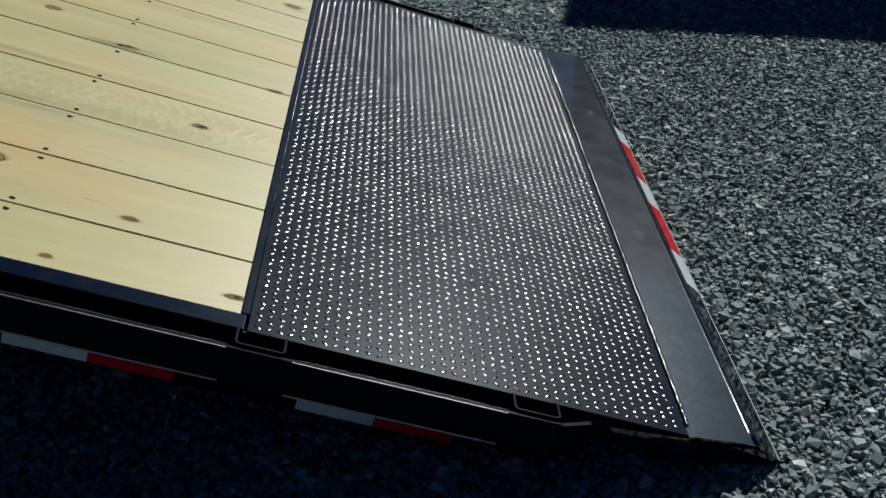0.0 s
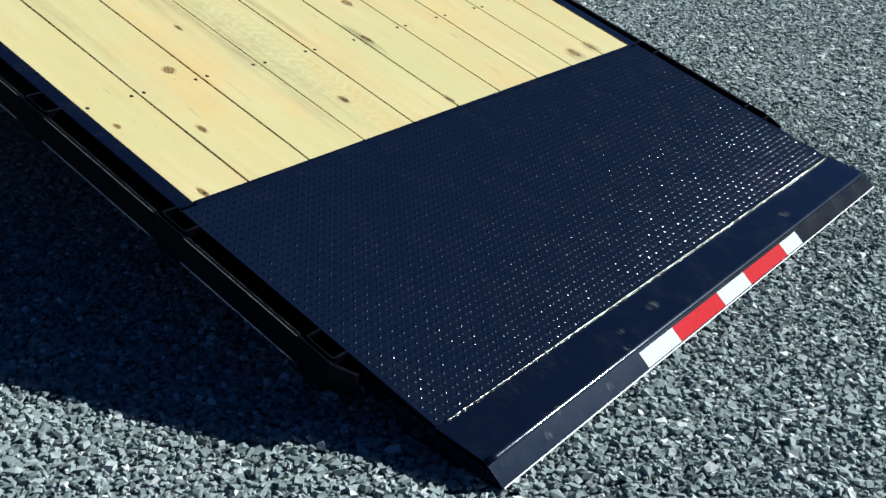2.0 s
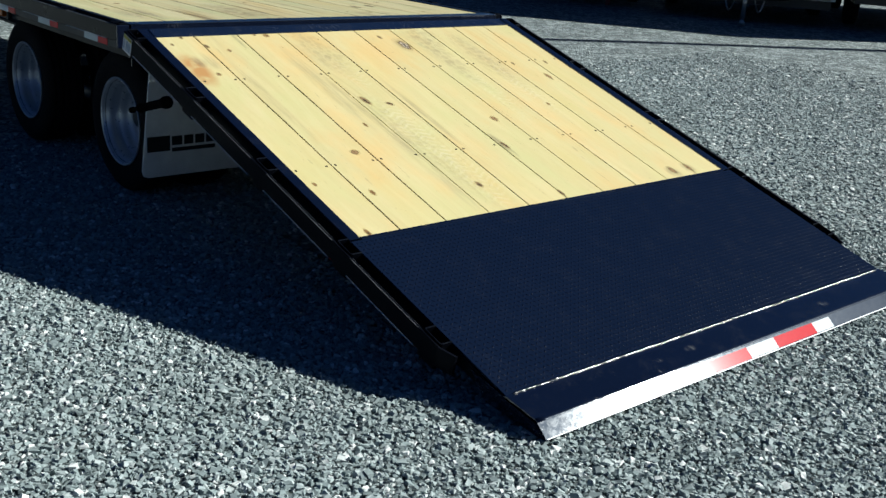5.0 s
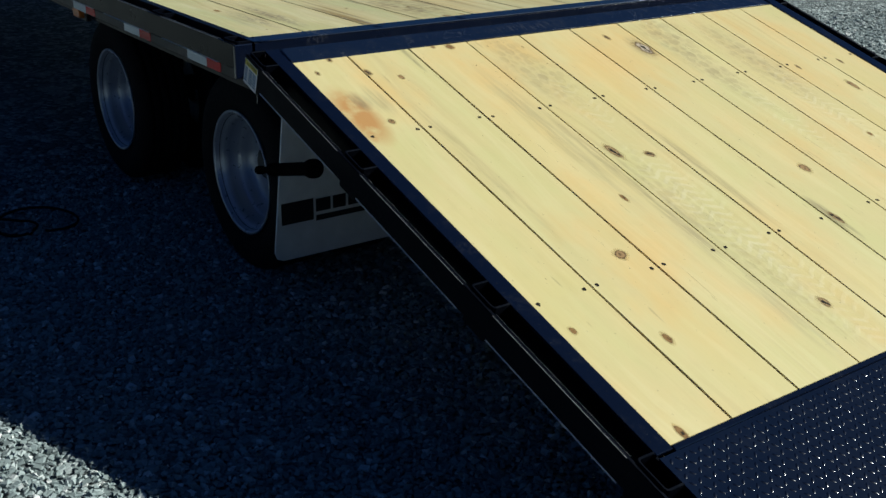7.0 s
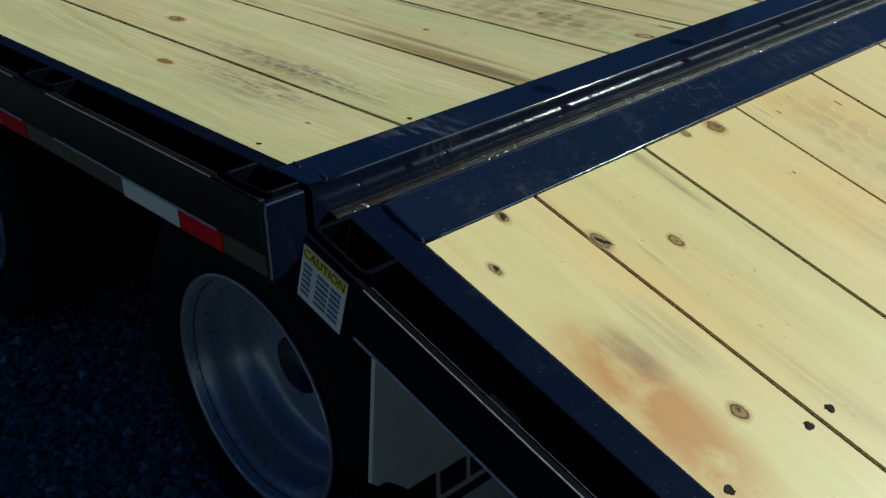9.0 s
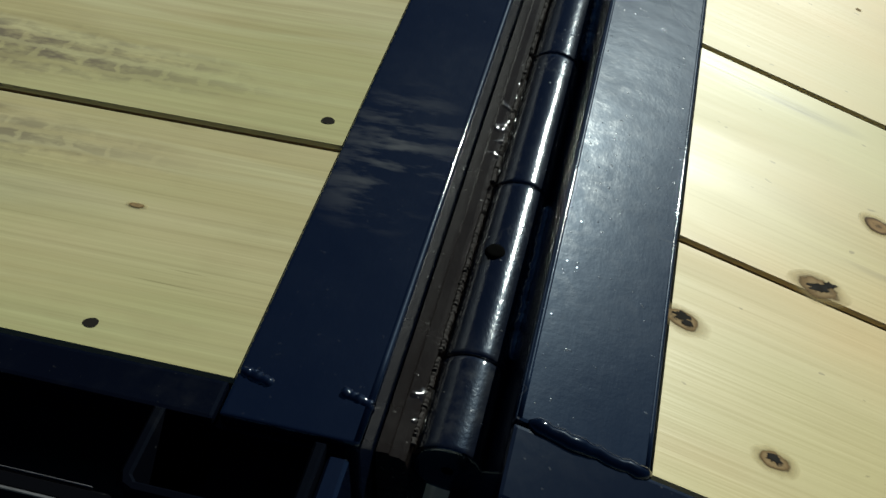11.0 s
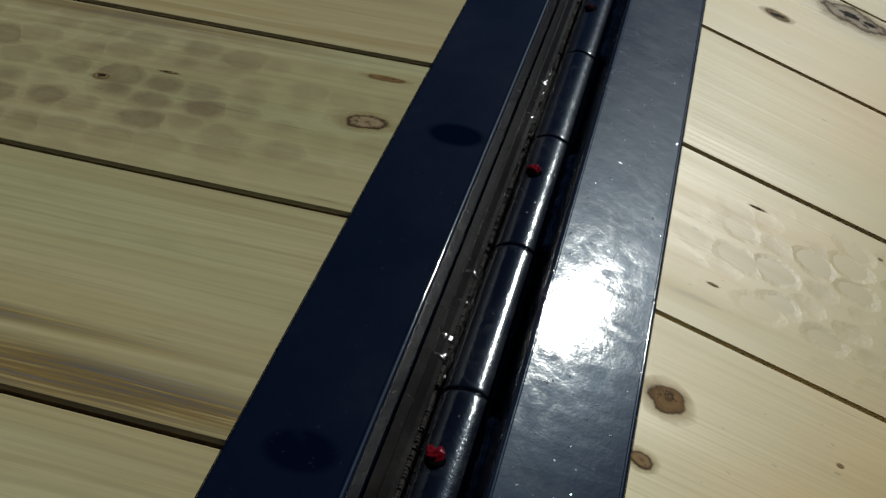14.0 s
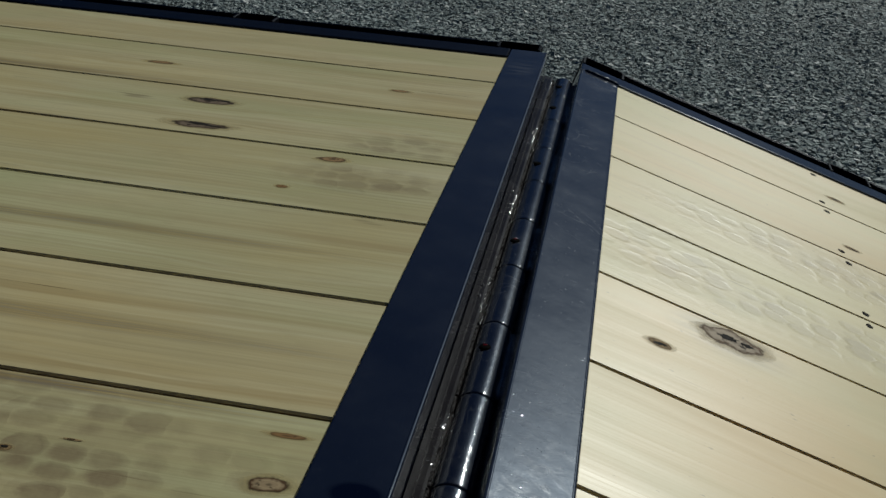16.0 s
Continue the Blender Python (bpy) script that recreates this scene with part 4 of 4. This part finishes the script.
RAMP_KNOTS = [
    (1.688, 0.938, 0.022, 0.011, 20, knot_dark), (1.626, 0.402, 0.017, 0.011, 0, knot_brown), (1.515, 0.191, 0.012, 0.008, 0, knot_brown),
    (0.905, 0.870, 0.036, 0.014, 15, knot_dark), (0.951, 0.980, 0.020, 0.010, 40, knot_dark), (1.182, 1.466, 0.022, 0.016, 0, knot_pale),
    (1.320, 0.520, 0.020, 0.016, 30, knot_pale), (0.814, 2.200, 0.030, 0.014, 0, knot_pale),
    (1.115, 0.722, 0.016, 0.007, 10, knot_brown), (1.876, 0.205, 0.020, 0.010, 0, knot_brown), (0.279, 0.361, 0.017, 0.011, 20, knot_dark),
    (0.176, 0.279, 0.013, 0.009, 0, knot_dark), (0.245, 0.199, 0.011, 0.008, 0, knot_dark), (0.186, 0.742, 0.014, 0.016, 0, knot_brown),
    (0.174, 0.681, 0.009, 0.008, 0, knot_pale), (0.366, 1.508, 0.044, 0.024, 10, knot_cracked), (0.256, 1.414, 0.015, 0.010, 20, knot_dark),
    (0.650, 2.329, 0.016, 0.008, 0, knot_dark), (0.641, 2.077, 0.014, 0.007, 0, knot_dark), (1.826, 2.125, 0.026, 0.016, 0, knot_pale),
    (1.827, 2.252, 0.030, 0.013, 0, knot_pale), (1.420, 1.330, 0.028, 0.010, 15, knot_dark), (1.845, 1.305, 0.024, 0.010, 0, knot_dark),
    (0.560, 0.275, 0.013, 0.010, 0, knot_pale), (0.33, 0.455, 0.012, 0.008, 0, knot_pale), (1.10, 1.93, 0.012, 0.009, 0, knot_brown),
    (0.247, 1.018, 0.009, 0.0013, 8, knot_dark), (0.212, 0.887, 0.005, 0.0013, 10, knot_dark), (0.324, 0.758, 0.0025, 0.002, 0, knot_dark), (0.372, 1.03, 0.0025, 0.002, 0, knot_dark),
]
for n, (s, y, a, b, turn, m) in enumerate(RAMP_KNOTS):
    knot(s, y, a, b, turn, m, ramp, -0.0018 + 0.00004 * (n % 5), n)
DECK_KNOTS = [
    (-0.108, 0.938, 0.019, 0.012, 15, knot_ringed), (-0.351, 0.929, 0.007, 0.005, 0, knot_dark), (-0.544, 1.933, 0.042, 0.016, 0, knot_burl),
    (-0.515, 1.808, 0.046, 0.017, 0, knot_burl), (-0.266, 1.726, 0.022, 0.009, 20, knot_pale), (-0.307, 1.597, 0.008, 0.006, 0, knot_brown),
    (-0.722, 2.125, 0.028, 0.010, 0, knot_pale), (-0.245, 2.12, 0.016, 0.008, 0, knot_pale), (-0.099, 0.361, 0.0032, 0.0024, 0, screw_mat),
    (-0.193, 0.246, 0.0058, 0.0020, 0, knot_dark), (-0.177, 0.148, 0.0030, 0.0024, 0, screw_mat), (-1.1, 2.1, 0.03, 0.014, 0, knot_pale),
    (-0.115, 1.012, 0.016, 0.004, 0, knot_brown), (-0.30, 0.955, 0.008, 0.0014, 5, knot_dark), (-0.85, 0.42, 0.022, 0.012, 0, knot_pale), (-1.5, 1.7, 0.024, 0.012, 0, knot_pale),
    (-0.80, 1.20, 0.014, 0.009, 0, knot_brown), (-1.25, 1.42, 0.018, 0.01, 0, knot_brown), (-1.9, 0.7, 0.02, 0.01, 0, knot_pale),
    (-0.62, 0.26, 0.018, 0.010, 0, knot_brown), (-1.75, 2.25, 0.026, 0.012, 0, knot_pale), (-0.43, 0.70, 0.007, 0.005, 0, knot_dark),
]
for n, (s, y, a, b, turn, m) in enumerate(DECK_KNOTS):
    knot(s, y, a, b, turn, m, deck, DECK_Z - 0.0018 + 0.00004 * (n % 5), 60 + n)


def screw(s, y, parent, top, mesh=[]):
    """A countersunk screw in a ring of torn wood; four shapes take turns."""
    if not mesh:
        for seed in range(4):
            rs = random.Random(400 + seed)
            bm = B()
            lathe(bm, [(0.0, 0.0002), (0.0032, 0.0003), (0.0056, 0.0005), (0.0070, 0.0003), (0.0076, -0.0006)], 14, (0, 0, 0), "z")
            for v in bm.verts:
                v.co.xy *= rs.uniform(0.5, 1.05)
            me = bpy.data.meshes.new("screw")
            bm.to_mesh(me)
            bm.free()
            me.materials.append(screw_mat)
            mesh.append(me)
    ob = new("screw", mesh[int(abs(s * 977 + y * 631)) % 4])
    ob.parent = parent
    ob.location = (s, y, top)
    ob.rotation_euler.z = s * 40 + y * 17
    return ob


rng = random.Random(5)
for s in (0.617, 1.402):
    for i, line in enumerate(LINES):
        for d in (-0.024, 0.022):
            if LINES[0] < line + d < LINES[-1]:
                screw(s + rng.uniform(-0.004, 0.004), line + d + rng.uniform(-0.004, 0.004), ramp, -0.0016)
for x in (-1.3, -2.5, -3.7):
    for line in DECK_LINES:
        for d in (-0.024, 0.024):
            if DECK_LINES[0] < line + d < DECK_LINES[-1]:
                screw(x + rng.uniform(-0.005, 0.005), line + d, deck, DECK_Z - 0.0016)

# warning label on the first pocket of the near side
Y_LABEL = NEAR - 0.0645
bm = B()
box(bm, 0.084, 0.168, Y_LABEL - 0.0010, Y_LABEL, -0.094, -0.012)
label = part("warning_label", bm, label_white, ramp, "white and yellow warning label with blue print")
bm = B()
box(bm, 0.086, 0.166, Y_LABEL - 0.0016, Y_LABEL - 0.0009, -0.031, -0.014)
part("label_header", bm, label_yellow, ramp)
bm = B()
for r in range(6):
    for c in range(3):
        w = 0.016 + 0.007 * ((r * 3 + c * 5) % 3) / 2
        box(bm, 0.089 + c * 0.026, 0.089 + c * 0.026 + w, Y_LABEL - 0.0016, Y_LABEL - 0.0009, -0.042 - r * 0.0085, -0.037 - r * 0.0085)
part("label_print", bm, label_blue, ramp)
font = bpy.data.curves.new("caution", "FONT")
font.body, font.size, font.align_x, font.align_y, font.extrude = "CAUTION", 0.0175, "CENTER", "CENTER", 0.0003
letters = new("label_word", font)
letters.data.materials.append(ink)
letters.parent = ramp
letters.matrix_local = pose(0.126, Y_LABEL - 0.0018, -0.0225, 90, 0, 0)

# ---- wheels, axles, mud flap ----


def wheel(x, y_face, z, side):
    """A dished steel wheel with its tyre. side: 1 when the dish opens towards the near side."""
    d = side
    bm = B()
    tyre_profile = [(0.232, 0.010), (0.262, 0.002), (0.310, -0.004), (0.352, 0.002), (0.372, 0.014), (0.383, 0.026)]
    for k in range(4):
        g0 = 0.040 + k * 0.042
        tyre_profile += [(0.385, g0), (0.376, g0 + 0.004), (0.376, g0 + 0.010), (0.385, g0 + 0.014)]
    tyre_profile += [(0.383, 0.200), (0.352, 0.218), (0.262, 0.222), (0.232, 0.210), (0.215, 0.200), (0.215, 0.020), (0.232, 0.010)]
    lathe(bm, [(0.225 + (r - 0.225) * 0.90 if r > 0.225 else r, a * d) for r, a in tyre_profile], 56, (0, 0, 0))
    tyre = part("tyre", bm, rubber, None, "black ribbed truck tyre", True)
    bm = B()
    rim_profile = [(0.222, 0.014), (0.231, 0.006), (0.232, 0.001), (0.226, 0.000), (0.219, 0.006), (0.216, 0.020), (0.208, 0.028), (0.200, 0.034), (0.197, 0.050), (0.193, 0.082),
                   (0.186, 0.090), (0.180, 0.094), (0.176, 0.112), (0.168, 0.128), (0.150, 0.138), (0.120, 0.140), (0.092, 0.134), (0.070, 0.132), (0.056, 0.136), (0.054, 0.150)]
    lathe(bm, [(r, a * d) for r, a in rim_profile], 56, (0, 0, 0))
    rim = part("rim", bm, rim_steel, None, "silver dished steel rim", True)
    bm = B()
    lathe(bm, [(0.054, 0.150 * d), (0.050, 0.128 * d), (0.046, 0.112 * d), (0.030, 0.104 * d), (0.0, 0.103 * d)], 28, (0, 0, 0))
    hub = part("hub", bm, under_black, None, "black hub", True)
    w = new("wheel")
    w.parent = trailer
    w.location = (x, y_face, z - 0.018)
    for ob in (tyre, rim, hub):
        ob.parent = w
    return w


for x in (-0.372, -1.672):
    wheel(x, 0.200, 0.383, 1)
    wheel(x, 0.720, 0.383, -1)
    wheel(x, 2.410, 0.383, -1)
    wheel(x, 1.890, 0.383, 1)
    bm = B()
    tube(bm, [(x, 0.30, 0.383), (x, 2.31, 0.383)], 0.055, 14)
    part("axle", bm, under_black, trailer, "", True)
    for y in (0.86, 1.75):
        bm = B()
        for k in range(4):
            box(bm, x - 0.45 + 0.06 * k, x + 0.45 - 0.06 * k, y - 0.035, y + 0.035, 0.46 + 0.014 * k, 0.472 + 0.014 * k)
        part("leaf_spring", bm, under_black, trailer)

bm = B()
extrude(bm, [(0.190, 0.70), (0.140, 0.188), (0.148, 0.164), (0.172, 0.154), (0.715, 0.154), (0.739, 0.164), (0.747, 0.188), (0.72, 0.70)], 0.004, 0.012, "x")
flap = part("mud_flap", bm, flap_white, trailer, "off-white rubber mud flap with black printed bars")
for a, b, z0, z1 in ((0.168, 0.292, 0.284, 0.362), (0.302, 0.360, 0.310, 0.357), (0.370, 0.422, 0.310, 0.357), (0.432, 0.484, 0.310, 0.357), (0.494, 0.546, 0.310, 0.357), (0.302, 0.546, 0.277, 0.297)):
    bm = B()
    box(bm, 0.0121, 0.0130, a, b, z0, z1)
    part("printed_bar", bm, ink, flap)
bm = B()
ROD, HEAD = Vector((0.100, 0.058, 0.527)), Vector((0.470, 0.052, 0.632))


def along(f):
    return ROD.lerp(HEAD, f)


tube(bm, [along(0.0), along(0.24)], 0.0105, 14)
tube(bm, [along(0.20), along(0.205), along(0.26), along(0.265), along(0.90), along(0.905), along(0.93)], [0.016, 0.021, 0.022, 0.0205, 0.0205, 0.027, 0.027], 18)
tube(bm, [along(0.93), along(0.99), along(1.0)], [0.029, 0.029, 0.024], 18)
tube(bm, [along(-0.06), along(0.02)], 0.014, 12)
part("lift_cylinder", bm, hole_dark, trailer, "matt black lift cylinder with pin", True)
bm = B()
box(bm, -1.665, -1.585, 0.050, 0.075, 0.760, 0.800, 0.006, 2)
lamp = part("marker_lamp", bm, amber, trailer, "amber side marker lamp")
bm = B()
box(bm, -1.68, -1.57, 0.076, 0.10, 0.745, 0.815, 0.004)
part("lamp_base", bm, under_black, trailer)
bm = B()
box(bm, -2.60, -2.55, 0.024, 0.030, 0.80, 0.925, 0.002)
box(bm, -2.60, -2.55, 0.024, 0.13, 0.921, 0.927, 0.002)
tagged(part("cargo_strap", bm, strap_yellow, None), "yellow-green webbing strap hooked over the deck rail", "strap")
bm = B()
pts = []
for k in range(80):
    q = k * 0.16
    r = 0.13 + 0.07 * math.sin(k * 0.083 + 0.6) + 0.015 * math.sin(k * 0.41)
    pts.append((-1.26 + r * math.cos(q) + 0.10 * math.sin(k * 0.045), -0.33 + r * 0.9 * math.sin(q) - 0.0015 * k, 0.018 + 0.010 * (k % 39) / 39))
tube(bm, pts, 0.0055, 6)
tagged(part("air_hose", bm, rubber, None, "", True), "loose coil of black rubber hose on the gravel", "hose")

# ---- parked vehicles across the yard: their lower ends, and what shades the gravel ----
U, V = Vector((0.83, 0.56, 0)).normalized(), Vector((-0.56, 0.83, 0)).normalized()


def yard(u, v, turn=0.0):
    """A pose in the row of parked vehicles: u along the row, v away from the trailer."""
    p = U * u + V * v
    return Matrix.Translation(p) @ Matrix.Rotation(math.atan2(U.y, U.x) + turn, 4, "Z")


def parked_box(name, label, category, m, length, width, floor, height, body_mat, wheels, posts=()):
    """A box-bodied vehicle seen from its end: body, bumper, wheels, corner posts."""
    t = thing(name, label, category)
    bm = B()
    box(bm, 0, width, 0, length, floor, height, 0.03, 2)
    part("body", bm, body_mat, t)
    bm = B()
    box(bm, 0.05, width - 0.05, 0.1, length - 0.1, floor - 0.14, floor - 0.005)
    part("chassis", bm, under_black, t)
    bm = B()
    box(bm, 0.08, width - 0.08, -0.03, 0.0, floor + 0.02, floor + 0.06, 0.004)
    part("trim_strip", bm, under_black, t)
    for y in wheels:
        for a in (0.02, width - 0.24):
            bm = B()
            lathe(bm, [(0.0, a), (0.20, a), (0.34, a + 0.01), (0.37, a + 0.04), (0.37, a + 0.18), (0.34, a + 0.21), (0.0, a + 0.22)], 28, (0, 0, 0), "x")
            w = part("wheel", bm, rubber, t, "", True)
            w.location = (0, y, 0.37)
    for a in posts:
        bm = B()
        box(bm, a, a + 0.07, -0.06, 0.0, 0.02, floor + 0.5, 0.008)
        part("corner_post", bm, red_post, t, "dull red steel post")
    t.matrix_world = m
    return t


cargo = parked_box("cargo_trailer", "white enclosed cargo trailer parked on the gravel", "trailer", yard(1.55, 13.35), 5.0, 2.75, 0.42, 3.15, white_panel, (2.6, 3.5))
bm = B()
box(bm, 1.05, 1.75, -0.05, 0.0, 0.30, 0.70, 0.01)
part("hitch_plate", bm, under_black, cargo)
bm = B()
tube(bm, [(0.75, 0.0, 0.42), (1.40, -0.62, 0.42)], 0.04, 8)
tube(bm, [(2.05, 0.0, 0.42), (1.40, -0.62, 0.42)], 0.04, 8)
part("tongue", bm, under_black, cargo)
bm = B()
tube(bm, [(1.40, -0.60, 0.60), (1.40, -0.60, 0.10)], 0.032, 12)
tube(bm, [(1.40, -0.60, 0.10), (1.40, -0.60, 0.01)], [0.024, 0.06], 12)
part("jack", bm, chrome, cargo, "steel jack leg", True)
for d in (-0.28, 0.28):
    bm = B()
    tube(bm, [(1.40 + d * 0.5 + d * 0.6 * k / 10, -0.50 + 0.03 * k, 0.42 - 0.22 * math.sin(math.pi * k / 10)) for k in range(11)], 0.011, 6)
    part("safety_chain", bm, chrome, cargo, "", True)
parked_box("stake_truck", "dark stake-sided truck with red corner posts parked on the gravel", "truck", yard(-1.15, 14.05), 6.0, 2.30, 0.55, 4.6, dark_panel, (1.3, 4.6), (0.70, 1.85))
parked_box("box_truck", "dark box truck parked on the gravel", "truck", yard(4.55, 13.5), 6.0, 2.6, 0.55, 3.4, dark_panel, (1.3, 4.6))
parked_box("dark_van", "dark van parked on the gravel at the row's end", "van", yard(-6.3, 14.6), 5.0, 2.0, 0.45, 2.2, dark_panel, (1.0, 3.8))
tall = parked_box("tall_trailer", "dark tall enclosed trailer whose shade falls on the gravel", "trailer", pose(4.42, 6.25, 0, 0, 0, -11), 7.0, 2.6, 0.45, 2.50, dark_panel, (3.5, 4.4))
bm = B()
tube(bm, [(1.10, 18.6, 0.0), (1.10, 18.6, 10.4)], [0.13, 0.09], 14)
tagged(part("utility_pole", bm, simple("pole_wood", (0.10, 0.075, 0.05), 0.8), None, "", True), "weathered wooden utility pole standing in the yard", "pole")

# ---- ground ----
bm = B()
bmesh.ops.create_grid(bm, x_segments=60, y_segments=60, size=20.0)
for v in bm.verts:
    v.co.z = -0.012 + 0.012 * noise.noise(v.co * 0.35) * min(1.0, max(0.0, (v.co - Vector((1.5, 0.5, 0))).length - 4) / 6)
ext = bmesh.ops.extrude_edge_only(bm, edges=[e for e in bm.edges if e.is_boundary])
for v in ext["geom"]:
    if isinstance(v, bmesh.types.BMVert):
        v.co = Vector((v.co.x * 60, v.co.y * 60, -0.02))
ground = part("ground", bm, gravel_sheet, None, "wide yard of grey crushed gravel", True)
tagged(ground, "", "ground", "", "structure")


def loose_stones(x0, x1, y0, y1, pitch, seed, near_edge, far_edge, flat=1.0):
    """Crushed stones lying over the gravel sheet, as one mesh of jittered blocks."""
    rs = np.random.RandomState(seed)
    nx, ny = int((x1 - x0) / pitch), int((y1 - y0) / pitch)
    gx, gy = np.meshgrid(np.arange(nx), np.arange(ny), indexing="ij")
    n = nx * ny
    cx = x0 + pitch * (gx.ravel() + 0.5 + rs.uniform(-0.55, 0.55, n))
    cy = y0 + pitch * (gy.ravel() + 0.5 + rs.uniform(-0.55, 0.55, n))
    near = np.minimum(np.minimum(cx - x0, x1 - cx), far_edge - cy)
    under = (cx > 0.7) & (cx < 2.6) & (cy > 0.5) & (cy < 2.3)
    keep = (rs.uniform(0.0, 1.0, n) < np.minimum(np.minimum(near / 1.1, (cy - near_edge) / 0.9), (far_edge - cy) / 3.2)) & ~under
    cx, cy, n = cx[keep], cy[keep], int(keep.sum())
    size = pitch * np.clip(rs.lognormal(0.04, 0.36, n), 0.5, 1.9)
    corner = np.array([(x, y, z) for z in (-1, 1) for y in (-1, 1) for x in (-1, 1)], float) * 0.5
    v = corner[None] * np.stack([size * rs.uniform(0.8, 1.25, n), size * rs.uniform(0.55, 0.95, n), size * flat * rs.uniform(0.28, 0.58, n)], 1)[:, None, :]
    v = v + rs.uniform(-0.17, 0.17, (n, 8, 3)) * size[:, None, None]
    v[:, 4:, :2] *= rs.uniform(0.45, 0.9, (n, 1, 1))
    for a, b, c, top in ((0, 2, 1, 0.42), (1, 2, 0, 0.42), (0, 1, 2, 3.1416)):
        q = rs.uniform(-top, top, n) * (flat if top < 1 else 1.0)
        co, si = np.cos(q)[:, None], np.sin(q)[:, None]
        va, vb = v[:, :, a].copy(), v[:, :, b].copy()
        v[:, :, a], v[:, :, b] = va * co - vb * si, va * si + vb * co
    v[:, :, 0] += cx[:, None]
    v[:, :, 1] += cy[:, None]
    v[:, :, 2] += (-0.008 + rs.uniform(-0.003, 0.006, n))[:, None]
    quad = np.array(((4, 5, 7, 6), (0, 1, 5, 4), (2, 6, 7, 3), (0, 4, 6, 2), (1, 3, 7, 5)))
    loops = (np.arange(n)[:, None, None] * 8 + quad[None]).reshape(-1).astype(np.int32)
    me = bpy.data.meshes.new("gravel_stones")
    me.vertices.add(n * 8)
    me.vertices.foreach_set("co", v.reshape(-1).astype(np.float32))
    me.loops.add(n * 20)
    me.loops.foreach_set("vertex_index", loops)
    me.polygons.add(n * 5)
    me.polygons.foreach_set("loop_start", np.arange(0, n * 20, 4, dtype=np.int32))
    me.polygons.foreach_set("use_smooth", np.zeros(n * 5, dtype=bool))
    me.update(calc_edges=True)
    me.validate()
    me.materials.append(gravel_stone)
    return tagged(new("gravel_stones", me), "loose angular grey crushed stones", "gravel", "", "stuff")


loose_stones(-2.2, 6.6, -2.5, 3.3, 0.0152, 11, -2.5, 9.0, 0.85)
loose_stones(-3.0, 6.6, 3.3, 9.4, 0.0215, 12, 0.0, 9.4, 0.38)
